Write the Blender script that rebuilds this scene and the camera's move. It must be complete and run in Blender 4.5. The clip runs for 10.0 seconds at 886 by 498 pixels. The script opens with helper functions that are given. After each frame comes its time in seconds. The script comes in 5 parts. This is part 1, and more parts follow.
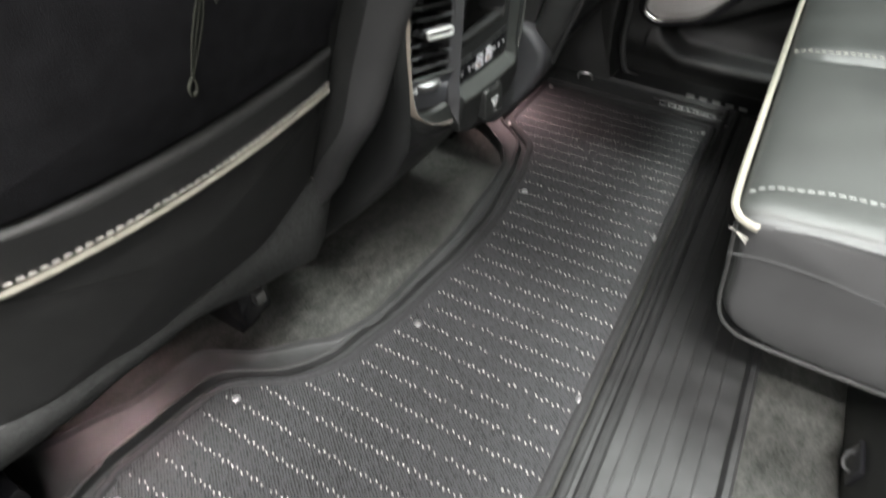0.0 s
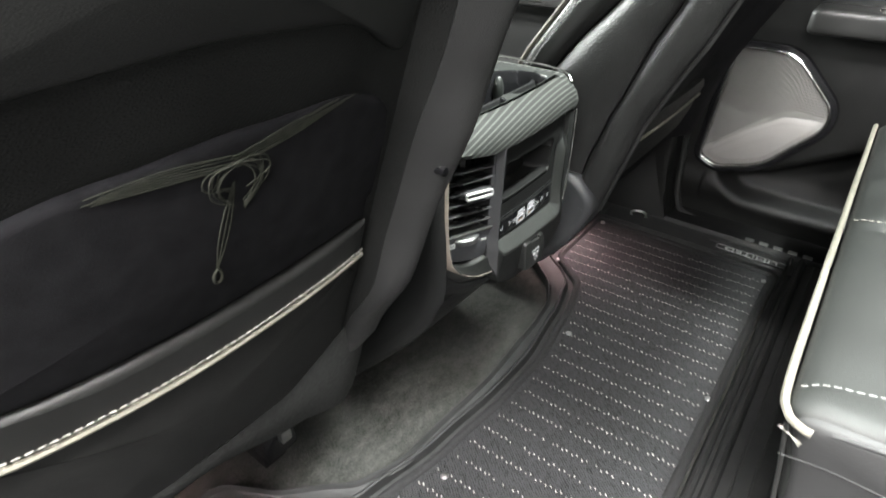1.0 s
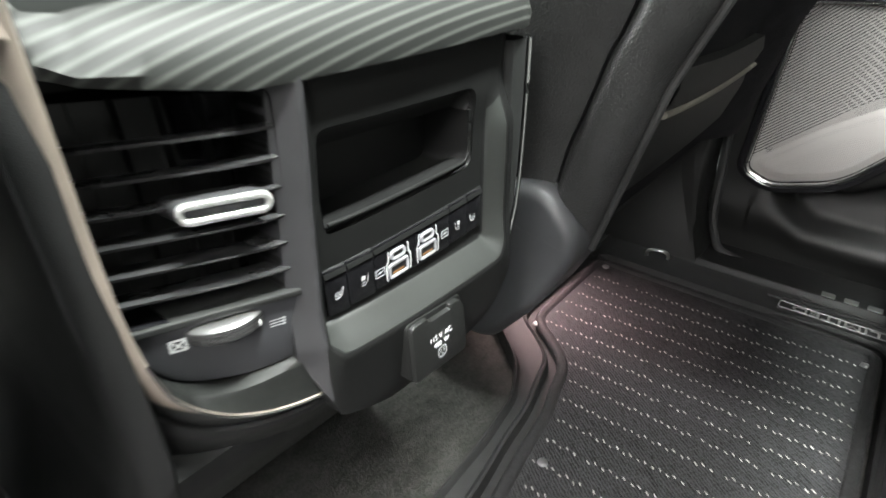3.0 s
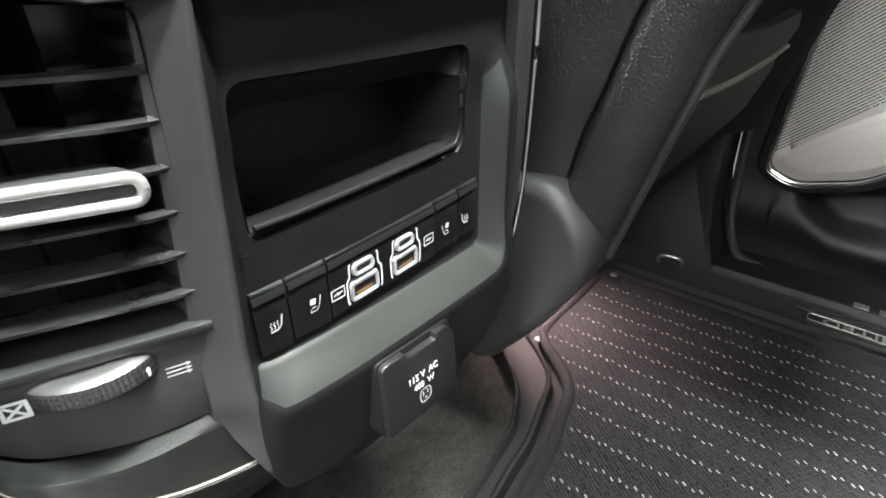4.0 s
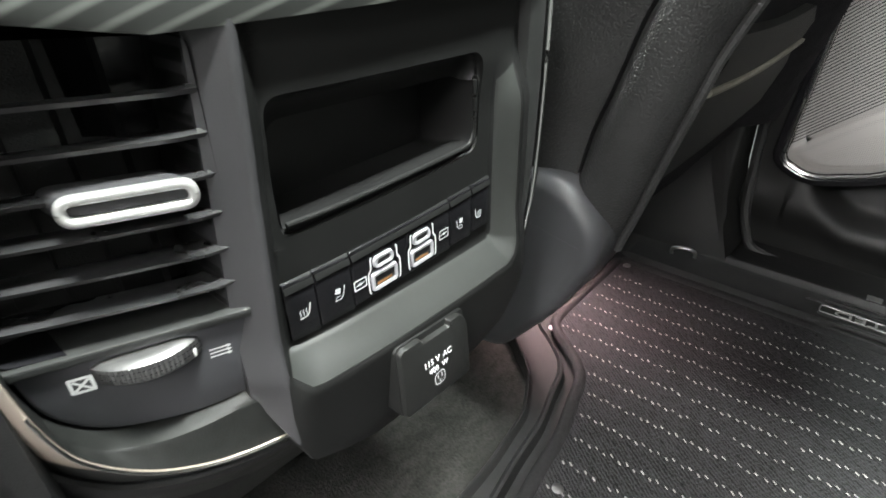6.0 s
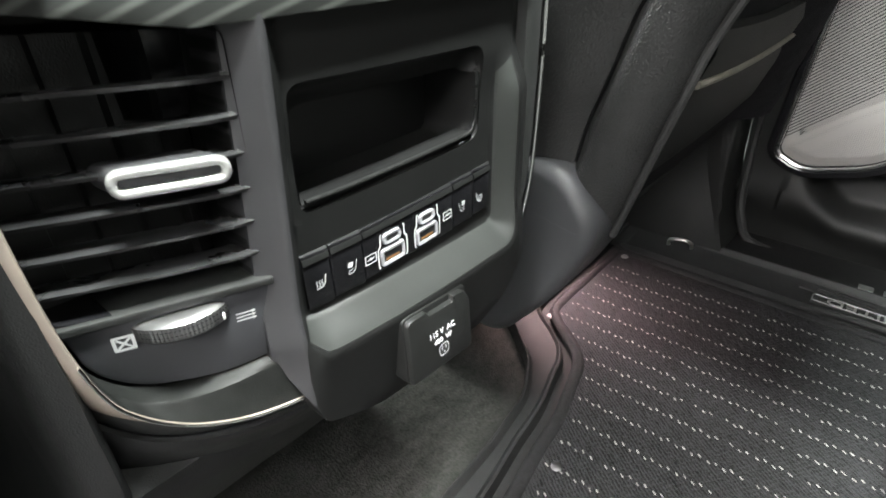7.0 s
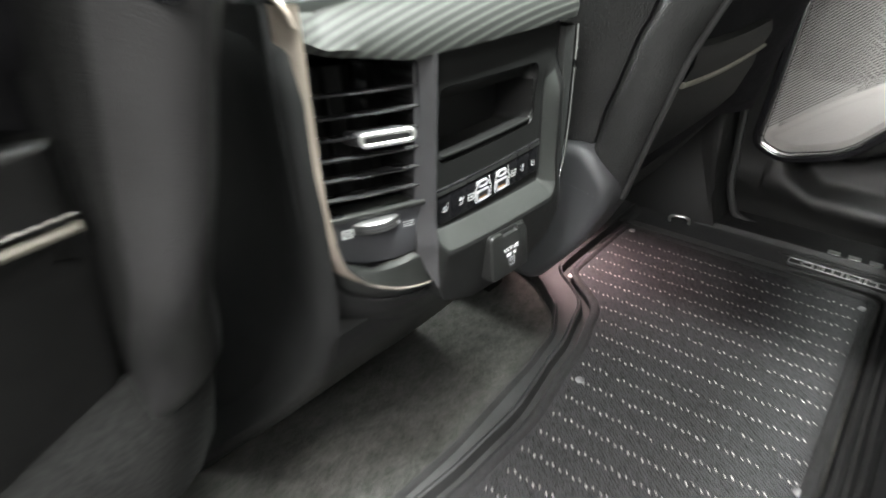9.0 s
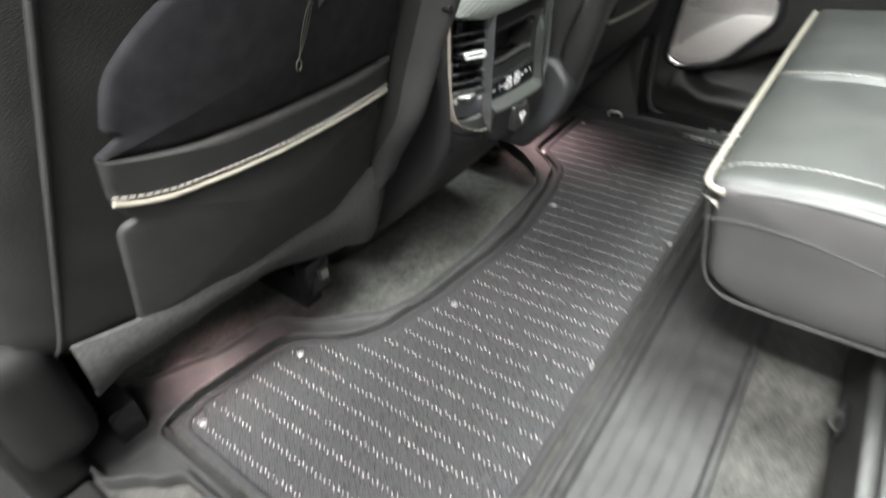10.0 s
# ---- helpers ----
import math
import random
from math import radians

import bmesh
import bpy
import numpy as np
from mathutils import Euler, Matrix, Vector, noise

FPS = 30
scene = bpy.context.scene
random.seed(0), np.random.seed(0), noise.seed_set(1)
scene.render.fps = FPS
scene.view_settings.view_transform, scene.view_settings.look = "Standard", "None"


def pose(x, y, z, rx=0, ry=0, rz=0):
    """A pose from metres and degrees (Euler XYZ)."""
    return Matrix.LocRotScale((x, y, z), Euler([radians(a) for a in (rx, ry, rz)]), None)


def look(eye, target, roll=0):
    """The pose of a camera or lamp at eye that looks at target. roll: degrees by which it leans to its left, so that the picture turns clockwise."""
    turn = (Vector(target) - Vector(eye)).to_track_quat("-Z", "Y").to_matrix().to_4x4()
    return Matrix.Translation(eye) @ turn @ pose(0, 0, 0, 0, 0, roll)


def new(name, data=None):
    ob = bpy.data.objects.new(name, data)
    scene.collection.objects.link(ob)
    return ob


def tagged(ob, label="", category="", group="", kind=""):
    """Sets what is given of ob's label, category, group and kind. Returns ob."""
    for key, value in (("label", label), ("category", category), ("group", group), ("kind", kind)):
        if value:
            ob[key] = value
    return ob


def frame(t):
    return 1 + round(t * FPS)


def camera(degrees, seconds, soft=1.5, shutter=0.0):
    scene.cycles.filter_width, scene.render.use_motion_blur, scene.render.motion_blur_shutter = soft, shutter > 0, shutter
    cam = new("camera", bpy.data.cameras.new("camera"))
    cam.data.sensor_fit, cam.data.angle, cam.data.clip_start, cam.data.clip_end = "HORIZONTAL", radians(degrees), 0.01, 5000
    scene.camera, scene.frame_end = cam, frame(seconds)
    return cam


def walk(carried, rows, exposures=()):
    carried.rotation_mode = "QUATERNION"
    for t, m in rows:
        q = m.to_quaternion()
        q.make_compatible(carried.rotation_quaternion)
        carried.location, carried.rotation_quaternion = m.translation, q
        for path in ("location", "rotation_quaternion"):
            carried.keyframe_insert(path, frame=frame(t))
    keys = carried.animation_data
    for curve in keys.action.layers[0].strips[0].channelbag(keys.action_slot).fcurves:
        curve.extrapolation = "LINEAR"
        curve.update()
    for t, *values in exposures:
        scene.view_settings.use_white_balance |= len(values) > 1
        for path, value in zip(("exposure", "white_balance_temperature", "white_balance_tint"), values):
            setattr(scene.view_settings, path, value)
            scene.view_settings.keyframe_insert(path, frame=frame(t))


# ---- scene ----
cam = camera(78.1, 10.0, soft=1.7, shutter=0.5)
PATH = [
    (0, (0.03, 0.012, 0.613), (-0.689, 1.243, -0.789), 1.0),
    (0.5, (0.027, 0.036, 0.645), (-0.886, 1.327, -0.58), 0.1),
    (1, (0.031, 0.063, 0.655), (-0.997, 1.366, -0.461), -0.3),
    (1.5, (0.032, 0.124, 0.629), (-1.053, 1.435, -0.42), -0.7),
    (2, (0.009, 0.232, 0.568), (-1.096, 1.552, -0.451), -0.8),
    (2.5, (-0.016, 0.33, 0.51), (-1.138, 1.651, -0.487), -1.1),
    (3, (-0.075, 0.409, 0.463), (-1.183, 1.738, -0.54), -0.7),
    (3.2, (-0.089, 0.432, 0.45), (-1.183, 1.765, -0.562), -0.6),
    (4.3, (-0.118, 0.472, 0.424), (-1.223, 1.817, -0.561), -0.5),
    (4.5, (-0.118, 0.475, 0.424), (-1.24, 1.791, -0.582), -0.7),
    (5, (-0.12, 0.475, 0.423), (-1.244, 1.777, -0.597), -0.6),
    (5.5, (-0.118, 0.472, 0.429), (-1.245, 1.763, -0.602), -0.7),
    (6.8, (-0.088, 0.436, 0.443), (-1.227, 1.724, -0.578), -1.6),
    (7, (-0.092, 0.439, 0.439), (-1.227, 1.722, -0.593), -1.3),
    (7.5, (-0.107, 0.441, 0.4), (-1.243, 1.725, -0.631), -1.4),
    (8, (-0.121, 0.441, 0.395), (-1.258, 1.717, -0.645), -1.2),
    (8.5, (-0.103, 0.403, 0.431), (-1.243, 1.675, -0.611), -1.2),
    (9, (-0.027, 0.289, 0.481), (-1.185, 1.556, -0.545), -2.1),
    (9.5, (0.053, 0.067, 0.571), (-1.081, 1.312, -0.507), -2.0),
    (10, (0.142, -0.12, 0.619), (-0.813, 1.136, -0.611), -2.2),
]
walk(cam, [(t, look(eye, target, roll)) for t, eye, target, roll in PATH], [(0, 0.05), (0.5, 0.18), (1.5, 0.40), (2.0, 0.54), (2.5, 0.58), (3.2, 0.58), (5.0, 0.44), (7.0, 0.58), (7.5, 0.58), (9.0, 0.66), (9.5, 0.68), (10, 0.54)])

# ---- world and lamps: a showroom hall outside the open rear door, its lamps unseen ----
world = bpy.data.worlds.new("showroom")
scene.world = world
world.use_nodes = True
wn = world.node_tree.nodes
wn["Background"].inputs[0].default_value = (0.93, 1.0, 0.95, 1)
wn["Background"].inputs[1].default_value = 0.23
scene.view_settings.exposure = 0.0


def area_lamp(name, eye, target, sx, sy, watts, colour):
    """A rectangular area lamp."""
    d = bpy.data.lights.new(name, "AREA")
    d.shape, d.size, d.size_y, d.energy, d.color = "RECTANGLE", sx, sy, watts, colour
    ob = new(name, d)
    ob.matrix_world = look(eye, target)
    return tagged(ob, kind="structure")


WARM, COOL = (1.0, 0.98, 0.96), (0.95, 1.0, 0.96)
# The first two are set by the shadow edges across the mat.
area_lamp("unseen_lamp", (0.35, -1.08, 3.0), (0.1, 0.4, 0.1), 1.2, 0.05, 300, WARM)
area_lamp("unseen_lamp", (0.25, -1.66, 3.0), (0.1, 0.5, 0.1), 1.2, 0.08, 405, WARM)
# The next six are fill lamps, added to brighten console, seats and door.
area_lamp("unseen_lamp", (0.80, -2.2, 2.0), (-0.25, 0.7, 0.3), 1.1, 0.7, 50, WARM)
area_lamp("unseen_lamp", (0.20, -3.10, 3.0), (-0.2, 0.9, 0.4), 2.4, 0.30, 130, WARM)
area_lamp("unseen_lamp", (1.6, -1.3, 2.5), (-0.2, 0.5, 0.2), 1.4, 0.30, 40, WARM)
area_lamp("unseen_lamp", (-4.0, 1.0, 1.6), (-0.4, 0.6, 0.4), 3.2, 1.8, 700, COOL)
area_lamp("unseen_lamp", (0.62, 0.85, 3.3), (-0.10, 0.80, 0.3), 1.2, 0.28, 540, COOL)
area_lamp("unseen_lamp", (-0.1, 3.6, 2.2), (-0.1, 0.9, 0.3), 2.0, 0.6, 15, WARM)
for eye, aim, w in (((-0.500, 0.10, 0.13), (-0.445, 0.13, 0.0), 2.4), ((-0.42, 0.99, 0.15), (-0.35, 0.990, 0.0), 0.52)):
    lamp = area_lamp("footwell_lamp", eye, aim, 0.05, 0.02, w, (1.0, 0.70, 0.70))
    lamp.data.spread = radians(90)


# ---- materials ----
def mat(name, colour, rough=0.5, metal=0.0, spec=0.5, grain=0.0, grain_scale=800.0, tone=0.0, tone_scale=20.0, coat=0.0, voro=False, rough_var=0.0):
    m = bpy.data.materials.new(name)
    m.use_nodes = True
    nt = m.node_tree
    b = nt.nodes["Principled BSDF"]
    b.inputs["Base Color"].default_value = (*colour, 1)
    b.inputs["Roughness"].default_value = rough
    b.inputs["Metallic"].default_value = metal
    b.inputs["Specular IOR Level"].default_value = spec
    b.inputs["Coat Weight"].default_value = coat
    tc = nt.nodes.new("ShaderNodeTexCoord")
    if tone > 0:
        n = nt.nodes.new("ShaderNodeTexNoise")
        n.inputs["Scale"].default_value = tone_scale
        n.inputs["Detail"].default_value = 6
        nt.links.new(tc.outputs["Object"], n.inputs["Vector"])
        r = nt.nodes.new("ShaderNodeValToRGB")
        r.color_ramp.elements[0].position, r.color_ramp.elements[1].position = 0.3, 0.7
        r.color_ramp.elements[0].color = (*[c * (1 - tone) for c in colour], 1)
        r.color_ramp.elements[1].color = (*[min(1, c * (1 + tone)) for c in colour], 1)
        nt.links.new(n.outputs["Fac"], r.inputs["Fac"])
        nt.links.new(r.outputs["Color"], b.inputs["Base Color"])
        if rough_var > 0:
            q = nt.nodes.new("ShaderNodeMapRange")
            q.inputs["To Min"].default_value, q.inputs["To Max"].default_value = rough - rough_var, rough + rough_var
            nt.links.new(n.outputs["Fac"], q.inputs["Value"])
            nt.links.new(q.outputs["Result"], b.inputs["Roughness"])
    if grain > 0:
        if voro:
            g = nt.nodes.new("ShaderNodeTexVoronoi")
            g.feature = "DISTANCE_TO_EDGE"
            out = g.outputs["Distance"]
        else:
            g = nt.nodes.new("ShaderNodeTexNoise")
            g.inputs["Detail"].default_value = 4
            out = g.outputs["Fac"]
        g.inputs["Scale"].default_value = grain_scale
        nt.links.new(tc.outputs["Object"], g.inputs["Vector"])
        bu = nt.nodes.new("ShaderNodeBump")
        bu.inputs["Strength"].default_value = grain
        bu.inputs["Distance"].default_value = 0.001
        nt.links.new(out, bu.inputs["Height"])
        nt.links.new(bu.outputs["Normal"], b.inputs["Normal"])
    return m


LEATHER = mat("black_leather", (0.033, 0.0335, 0.0332), 0.37, spec=0.70, tone=0.22, tone_scale=26, rough_var=0.06)
BOLSTER = mat("satin_black_leather", (0.0205, 0.0203, 0.0205), 0.37, spec=0.58, grain=0.4, grain_scale=600, tone=0.3, tone_scale=12, voro=True, rough_var=0.08)
LEATHER_SOFT = mat("soft_grey_black_leather", (0.0095, 0.0097, 0.0095), 0.46, spec=0.28, grain=0.6, grain_scale=500, tone=0.3, tone_scale=14, voro=True, rough_var=0.08)
COVER = mat("slate_plastic", (0.050, 0.051, 0.056), 0.40, grain=0.15, grain_scale=1800, tone=0.08, tone_scale=30, rough_var=0.04)
LEATHER_SMOOTH = mat("smooth_black_leather", (0.0180, 0.0183, 0.0178), 0.42, grain=0.2, grain_scale=700, tone=0.15, tone_scale=25, voro=True, rough_var=0.07)
SEAT_LEATHER = mat("rear_seat_leather", (0.0120, 0.0133, 0.0122), 0.52, grain=0.4, grain_scale=600, tone=0.18, tone_scale=16, voro=True, rough_var=0.08)
SEAT_END = mat("rear_seat_end_vinyl", (0.024, 0.0242, 0.0245), 0.6, grain=0.3, grain_scale=500, tone=0.2, tone_scale=14)
FABRIC = mat("black_pocket_fabric", (0.0135, 0.0132, 0.0148), 0.9, spec=0.1, grain=0.5, grain_scale=1500, tone=0.25, tone_scale=60)
POCKET = mat("dark_pocket_vinyl", (0.0200, 0.0202, 0.0198), 0.58, spec=0.20, grain=0.3, grain_scale=900, tone=0.15, tone_scale=40, voro=True)
FELT = mat("grey_felt", (0.042, 0.043, 0.042), 0.95, spec=0.15, grain=0.8, grain_scale=900, tone=0.3, tone_scale=220)
PLASTIC = mat("soft_black_plastic", (0.011, 0.0115, 0.011), 0.36, grain=0.2, grain_scale=1800, tone=0.1, tone_scale=40, rough_var=0.05)
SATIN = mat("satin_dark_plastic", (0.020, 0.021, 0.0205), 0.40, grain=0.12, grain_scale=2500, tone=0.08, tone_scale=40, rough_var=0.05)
# SURROUND and UPRIGHT double as lit copies of MOULD on ledge and upright.
SURROUND = mat("grey_and_lit_plastic", (0.026, 0.0280, 0.0264), 0.36, grain=0.12, grain_scale=2500, tone=0.1, tone_scale=40, rough_var=0.05)
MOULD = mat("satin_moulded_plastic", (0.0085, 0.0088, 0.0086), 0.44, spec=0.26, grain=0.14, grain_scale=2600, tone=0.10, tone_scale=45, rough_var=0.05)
CHIN = mat("dusty_black_plastic", (0.0090, 0.0096, 0.0090), 0.52, spec=0.28, grain=0.25, grain_scale=1600, tone=0.25, tone_scale=160, rough_var=0.08)
UPRIGHT = mat("slate_and_lit_plastic", (0.034, 0.034, 0.036), 0.42, grain=0.12, grain_scale=2500, tone=0.1, tone_scale=40, rough_var=0.05)
BODY = mat("matte_black_skin", (0.0110, 0.0113, 0.0114), 0.42, spec=0.48, grain=0.25, grain_scale=900, tone=0.15, tone_scale=25, voro=True, rough_var=0.06)
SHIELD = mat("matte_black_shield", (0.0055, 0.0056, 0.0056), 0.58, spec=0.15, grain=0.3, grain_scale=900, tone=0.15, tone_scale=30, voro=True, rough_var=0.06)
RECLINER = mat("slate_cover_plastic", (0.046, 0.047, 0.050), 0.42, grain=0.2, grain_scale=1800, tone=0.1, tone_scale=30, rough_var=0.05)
DOOR = mat("black_door_vinyl", (0.0068, 0.0070, 0.0068), 0.50, spec=0.25, grain=0.35, grain_scale=900, tone=0.15, tone_scale=30, voro=True, rough_var=0.06)
GLOSS = mat("gloss_black_plastic", (0.008, 0.008, 0.009), 0.22, grain=0.0, tone=0.1, tone_scale=60, rough_var=0.06)
GREY = mat("grey_satin_trim", (0.12, 0.12, 0.125), 0.38, metal=0.3, grain=0.1, grain_scale=2500, tone=0.06, tone_scale=40, rough_var=0.04)
RUBBER = mat("black_rubber", (0.0125, 0.0127, 0.0128), 0.60, spec=0.28, grain=0.35, grain_scale=1200, tone=0.34, tone_scale=38, rough_var=0.06)
CHROME = mat("satin_chrome", (0.88, 0.87, 0.85), 0.18, metal=1.0, tone=0.05, tone_scale=80, rough_var=0.05)
RING = mat("bright_satin_chrome", (0.80, 0.80, 0.785), 0.29, metal=0.8, tone=0.04, tone_scale=80, rough_var=0.04)
BINDING = mat("dark_braided_binding", (0.0115, 0.0115, 0.012), 0.85, spec=0.25, grain=0.9, grain_scale=900, tone=0.3, tone_scale=300)
BRONZE = mat("bronze_trim", (0.42, 0.36, 0.305), 0.42, metal=0.6, tone=0.10, tone_scale=50, rough_var=0.06)
BLADE = mat("vent_blade_plastic", (0.024, 0.024, 0.025), 0.28, grain=0.1, grain_scale=1800, tone=0.08, tone_scale=40, rough_var=0.04)
STEEL = mat("brushed_steel", (0.42, 0.42, 0.41), 0.36, metal=1.0, tone=0.15, tone_scale=90, rough_var=0.08)
WHEEL = mat("satin_wheel", (0.20, 0.20, 0.20), 0.42, metal=0.9, tone=0.1, tone_scale=90, rough_var=0.05)
PIPING = mat("cream_piping", (0.19, 0.18, 0.150), 0.6, spec=0.3, grain=0.3, grain_scale=1500, tone=0.12, tone_scale=70)
STITCH = mat("pale_mat_thread", (0.20, 0.198, 0.186), 0.9, spec=0.2, tone=0.5, tone_scale=140)
THREAD = mat("cream_thread", (0.27, 0.262, 0.235), 0.8, tone=0.15, tone_scale=300)
THREAD_GREY = mat("grey_thread", (0.20, 0.21, 0.20), 0.8, tone=0.15, tone_scale=300)
WHITE = mat("white_print", (0.50, 0.51, 0.51), 0.6, tone=0.05, tone_scale=200)
PORT = mat("grey_port_shell", (0.27, 0.27, 0.285), 0.5, tone=0.08, tone_scale=200)
DARK = mat("port_interior", (0.009, 0.009, 0.009), 0.6, tone=0.1, tone_scale=200)
GOLD = mat("orange_port_tongue", (0.16, 0.075, 0.02), 0.5, tone=0.1, tone_scale=300)
CORD = mat("olive_elastic_cord", (0.034, 0.036, 0.028), 0.8, spec=0.2, grain=0.5, grain_scale=1500, tone=0.3, tone_scale=120)
CARPET = mat("floor_carpet", (0.05, 0.05, 0.046), 0.98, spec=0.08)
# Headliner is never in view; pale so that it bounces soft light down.
HEADLINER = mat("bounce_headliner", (0.50, 0.49, 0.47), 0.95, spec=0.2, grain=0.3, grain_scale=700, tone=0.06, tone_scale=10)
SHELL = mat("cabin_trim", (0.16, 0.16, 0.155), 0.8, grain=0.3, grain_scale=500, tone=0.1, tone_scale=8)


def ramp(nt, src, a, b, ca, cb):
    r = nt.nodes.new("ShaderNodeValToRGB")
    r.color_ramp.elements[0].position, r.color_ramp.elements[1].position = a, b
    r.color_ramp.elements[0].color, r.color_ramp.elements[1].color = (*ca, 1), (*cb, 1)
    nt.links.new(src, r.inputs["Fac"])
    return r.outputs["Color"]


def calculator(nt):
    """Short form for a chain of math nodes."""
    def calc(op, a, c=0.0):
        n = nt.nodes.new("ShaderNodeMath")
        n.operation = op
        for k, q in enumerate((a, c)):
            if isinstance(q, (int, float)):
                n.inputs[k].default_value = q
            else:
                nt.links.new(q, n.inputs[k])
        return n.outputs[0]
    return calc


def weave_mat():
    """Ribbed woven carpet: fine ribs along x with knots, dark grey heather."""
    m = mat("woven_carpet", (0.04, 0.04, 0.041), 0.95, spec=0.15)
    nt = m.node_tree
    b = nt.nodes["Principled BSDF"]
    tc = nt.nodes.new("ShaderNodeTexCoord")
    turn = nt.nodes.new("ShaderNodeMapping")
    turn.inputs["Rotation"].default_value = (0, 0, 0.62)
    nt.links.new(tc.outputs["Object"], turn.inputs["Vector"])
    sep = []
    for direction, scale in (("Y", 95.0), ("X", 70.0)):
        w = nt.nodes.new("ShaderNodeTexWave")
        w.bands_direction = direction
        w.inputs["Scale"].default_value = scale
        w.inputs["Distortion"].default_value = 2.5
        w.inputs["Detail"].default_value = 2
        w.inputs["Detail Scale"].default_value = 3
        nt.links.new(turn.outputs["Vector"], w.inputs["Vector"])
        sep.append(w)
    mul = nt.nodes.new("ShaderNodeMath")
    mul.operation = "MULTIPLY"
    nt.links.new(sep[0].outputs["Fac"], mul.inputs[0])
    nt.links.new(sep[1].outputs["Fac"], mul.inputs[1])
    n = nt.nodes.new("ShaderNodeTexNoise")
    n.inputs["Scale"].default_value, n.inputs["Detail"].default_value = 520, 5
    nt.links.new(tc.outputs["Object"], n.inputs["Vector"])
    fleck_map = nt.nodes.new("ShaderNodeMapping")
    fleck_map.inputs["Scale"].default_value = (0.32, 1.0, 1.0)
    nt.links.new(turn.outputs["Vector"], fleck_map.inputs["Vector"])
    fleck = nt.nodes.new("ShaderNodeTexNoise")
    fleck.inputs["Scale"].default_value, fleck.inputs["Detail"].default_value = 380, 2
    nt.links.new(fleck_map.outputs["Vector"], fleck.inputs["Vector"])
    add = nt.nodes.new("ShaderNodeMath")
    add.operation = "ADD"
    calc = calculator(nt)
    nt.links.new(calc("ADD", calc("MULTIPLY", mul.outputs[0], 0.30), calc("ADD", calc("MULTIPLY", sep[0].outputs["Fac"], 0.22), calc("MULTIPLY", calc("SUBTRACT", fleck.outputs["Fac"], 0.28), 1.3))), add.inputs[0])
    nt.links.new(n.outputs["Fac"], add.inputs[1])
    nt.links.new(ramp(nt, add.outputs[0], 0.50, 1.25, (0.0050, 0.0050, 0.0054), (0.0235, 0.0235, 0.0245)), b.inputs["Base Color"])
    bu = nt.nodes.new("ShaderNodeBump")
    bu.inputs["Strength"].default_value, bu.inputs["Distance"].default_value = 0.8, 0.002
    nt.links.new(add.outputs[0], bu.inputs["Height"])
    nt.links.new(bu.outputs["Normal"], b.inputs["Normal"])
    return m


def stripe_mat():
    """Satin grey trim with fine raised lines that fan out from its far end."""
    m = mat("lined_satin_trim", (0.13, 0.135, 0.13), 0.60, spec=0.28)
    nt = m.node_tree
    b = nt.nodes["Principled BSDF"]
    calc = calculator(nt)
    tc = nt.nodes.new("ShaderNodeTexCoord")
    sp = nt.nodes.new("ShaderNodeSeparateXYZ")
    nt.links.new(tc.outputs["Object"], sp.inputs[0])
    u = calc("SUBTRACT", sp.outputs["Y"], TRIM_Y)
    rise = calc("SUBTRACT", calc("MULTIPLY", u, 0.34), calc("MULTIPLY", calc("MULTIPLY", u, u), 0.55))
    phase = calc("SUBTRACT", calc("SUBTRACT", sp.outputs["Z"], calc("MULTIPLY", sp.outputs["X"], 0.55)), rise)
    wave = calc("SINE", calc("MULTIPLY", phase, 2 * math.pi / 0.0062))
    fac = calc("ADD", calc("MULTIPLY", wave, 0.5), 0.5)
    nt.links.new(ramp(nt, fac, 0.60, 1.0, (0.019, 0.0202, 0.0187), (0.072, 0.076, 0.070)), b.inputs["Base Color"])
    bu = nt.nodes.new("ShaderNodeBump")
    bu.inputs["Strength"].default_value, bu.inputs["Distance"].default_value = 0.14, 0.0006
    nt.links.new(fac, bu.inputs["Height"])
    nt.links.new(bu.outputs["Normal"], b.inputs["Normal"])
    return m


TRIM_Y = 0.45


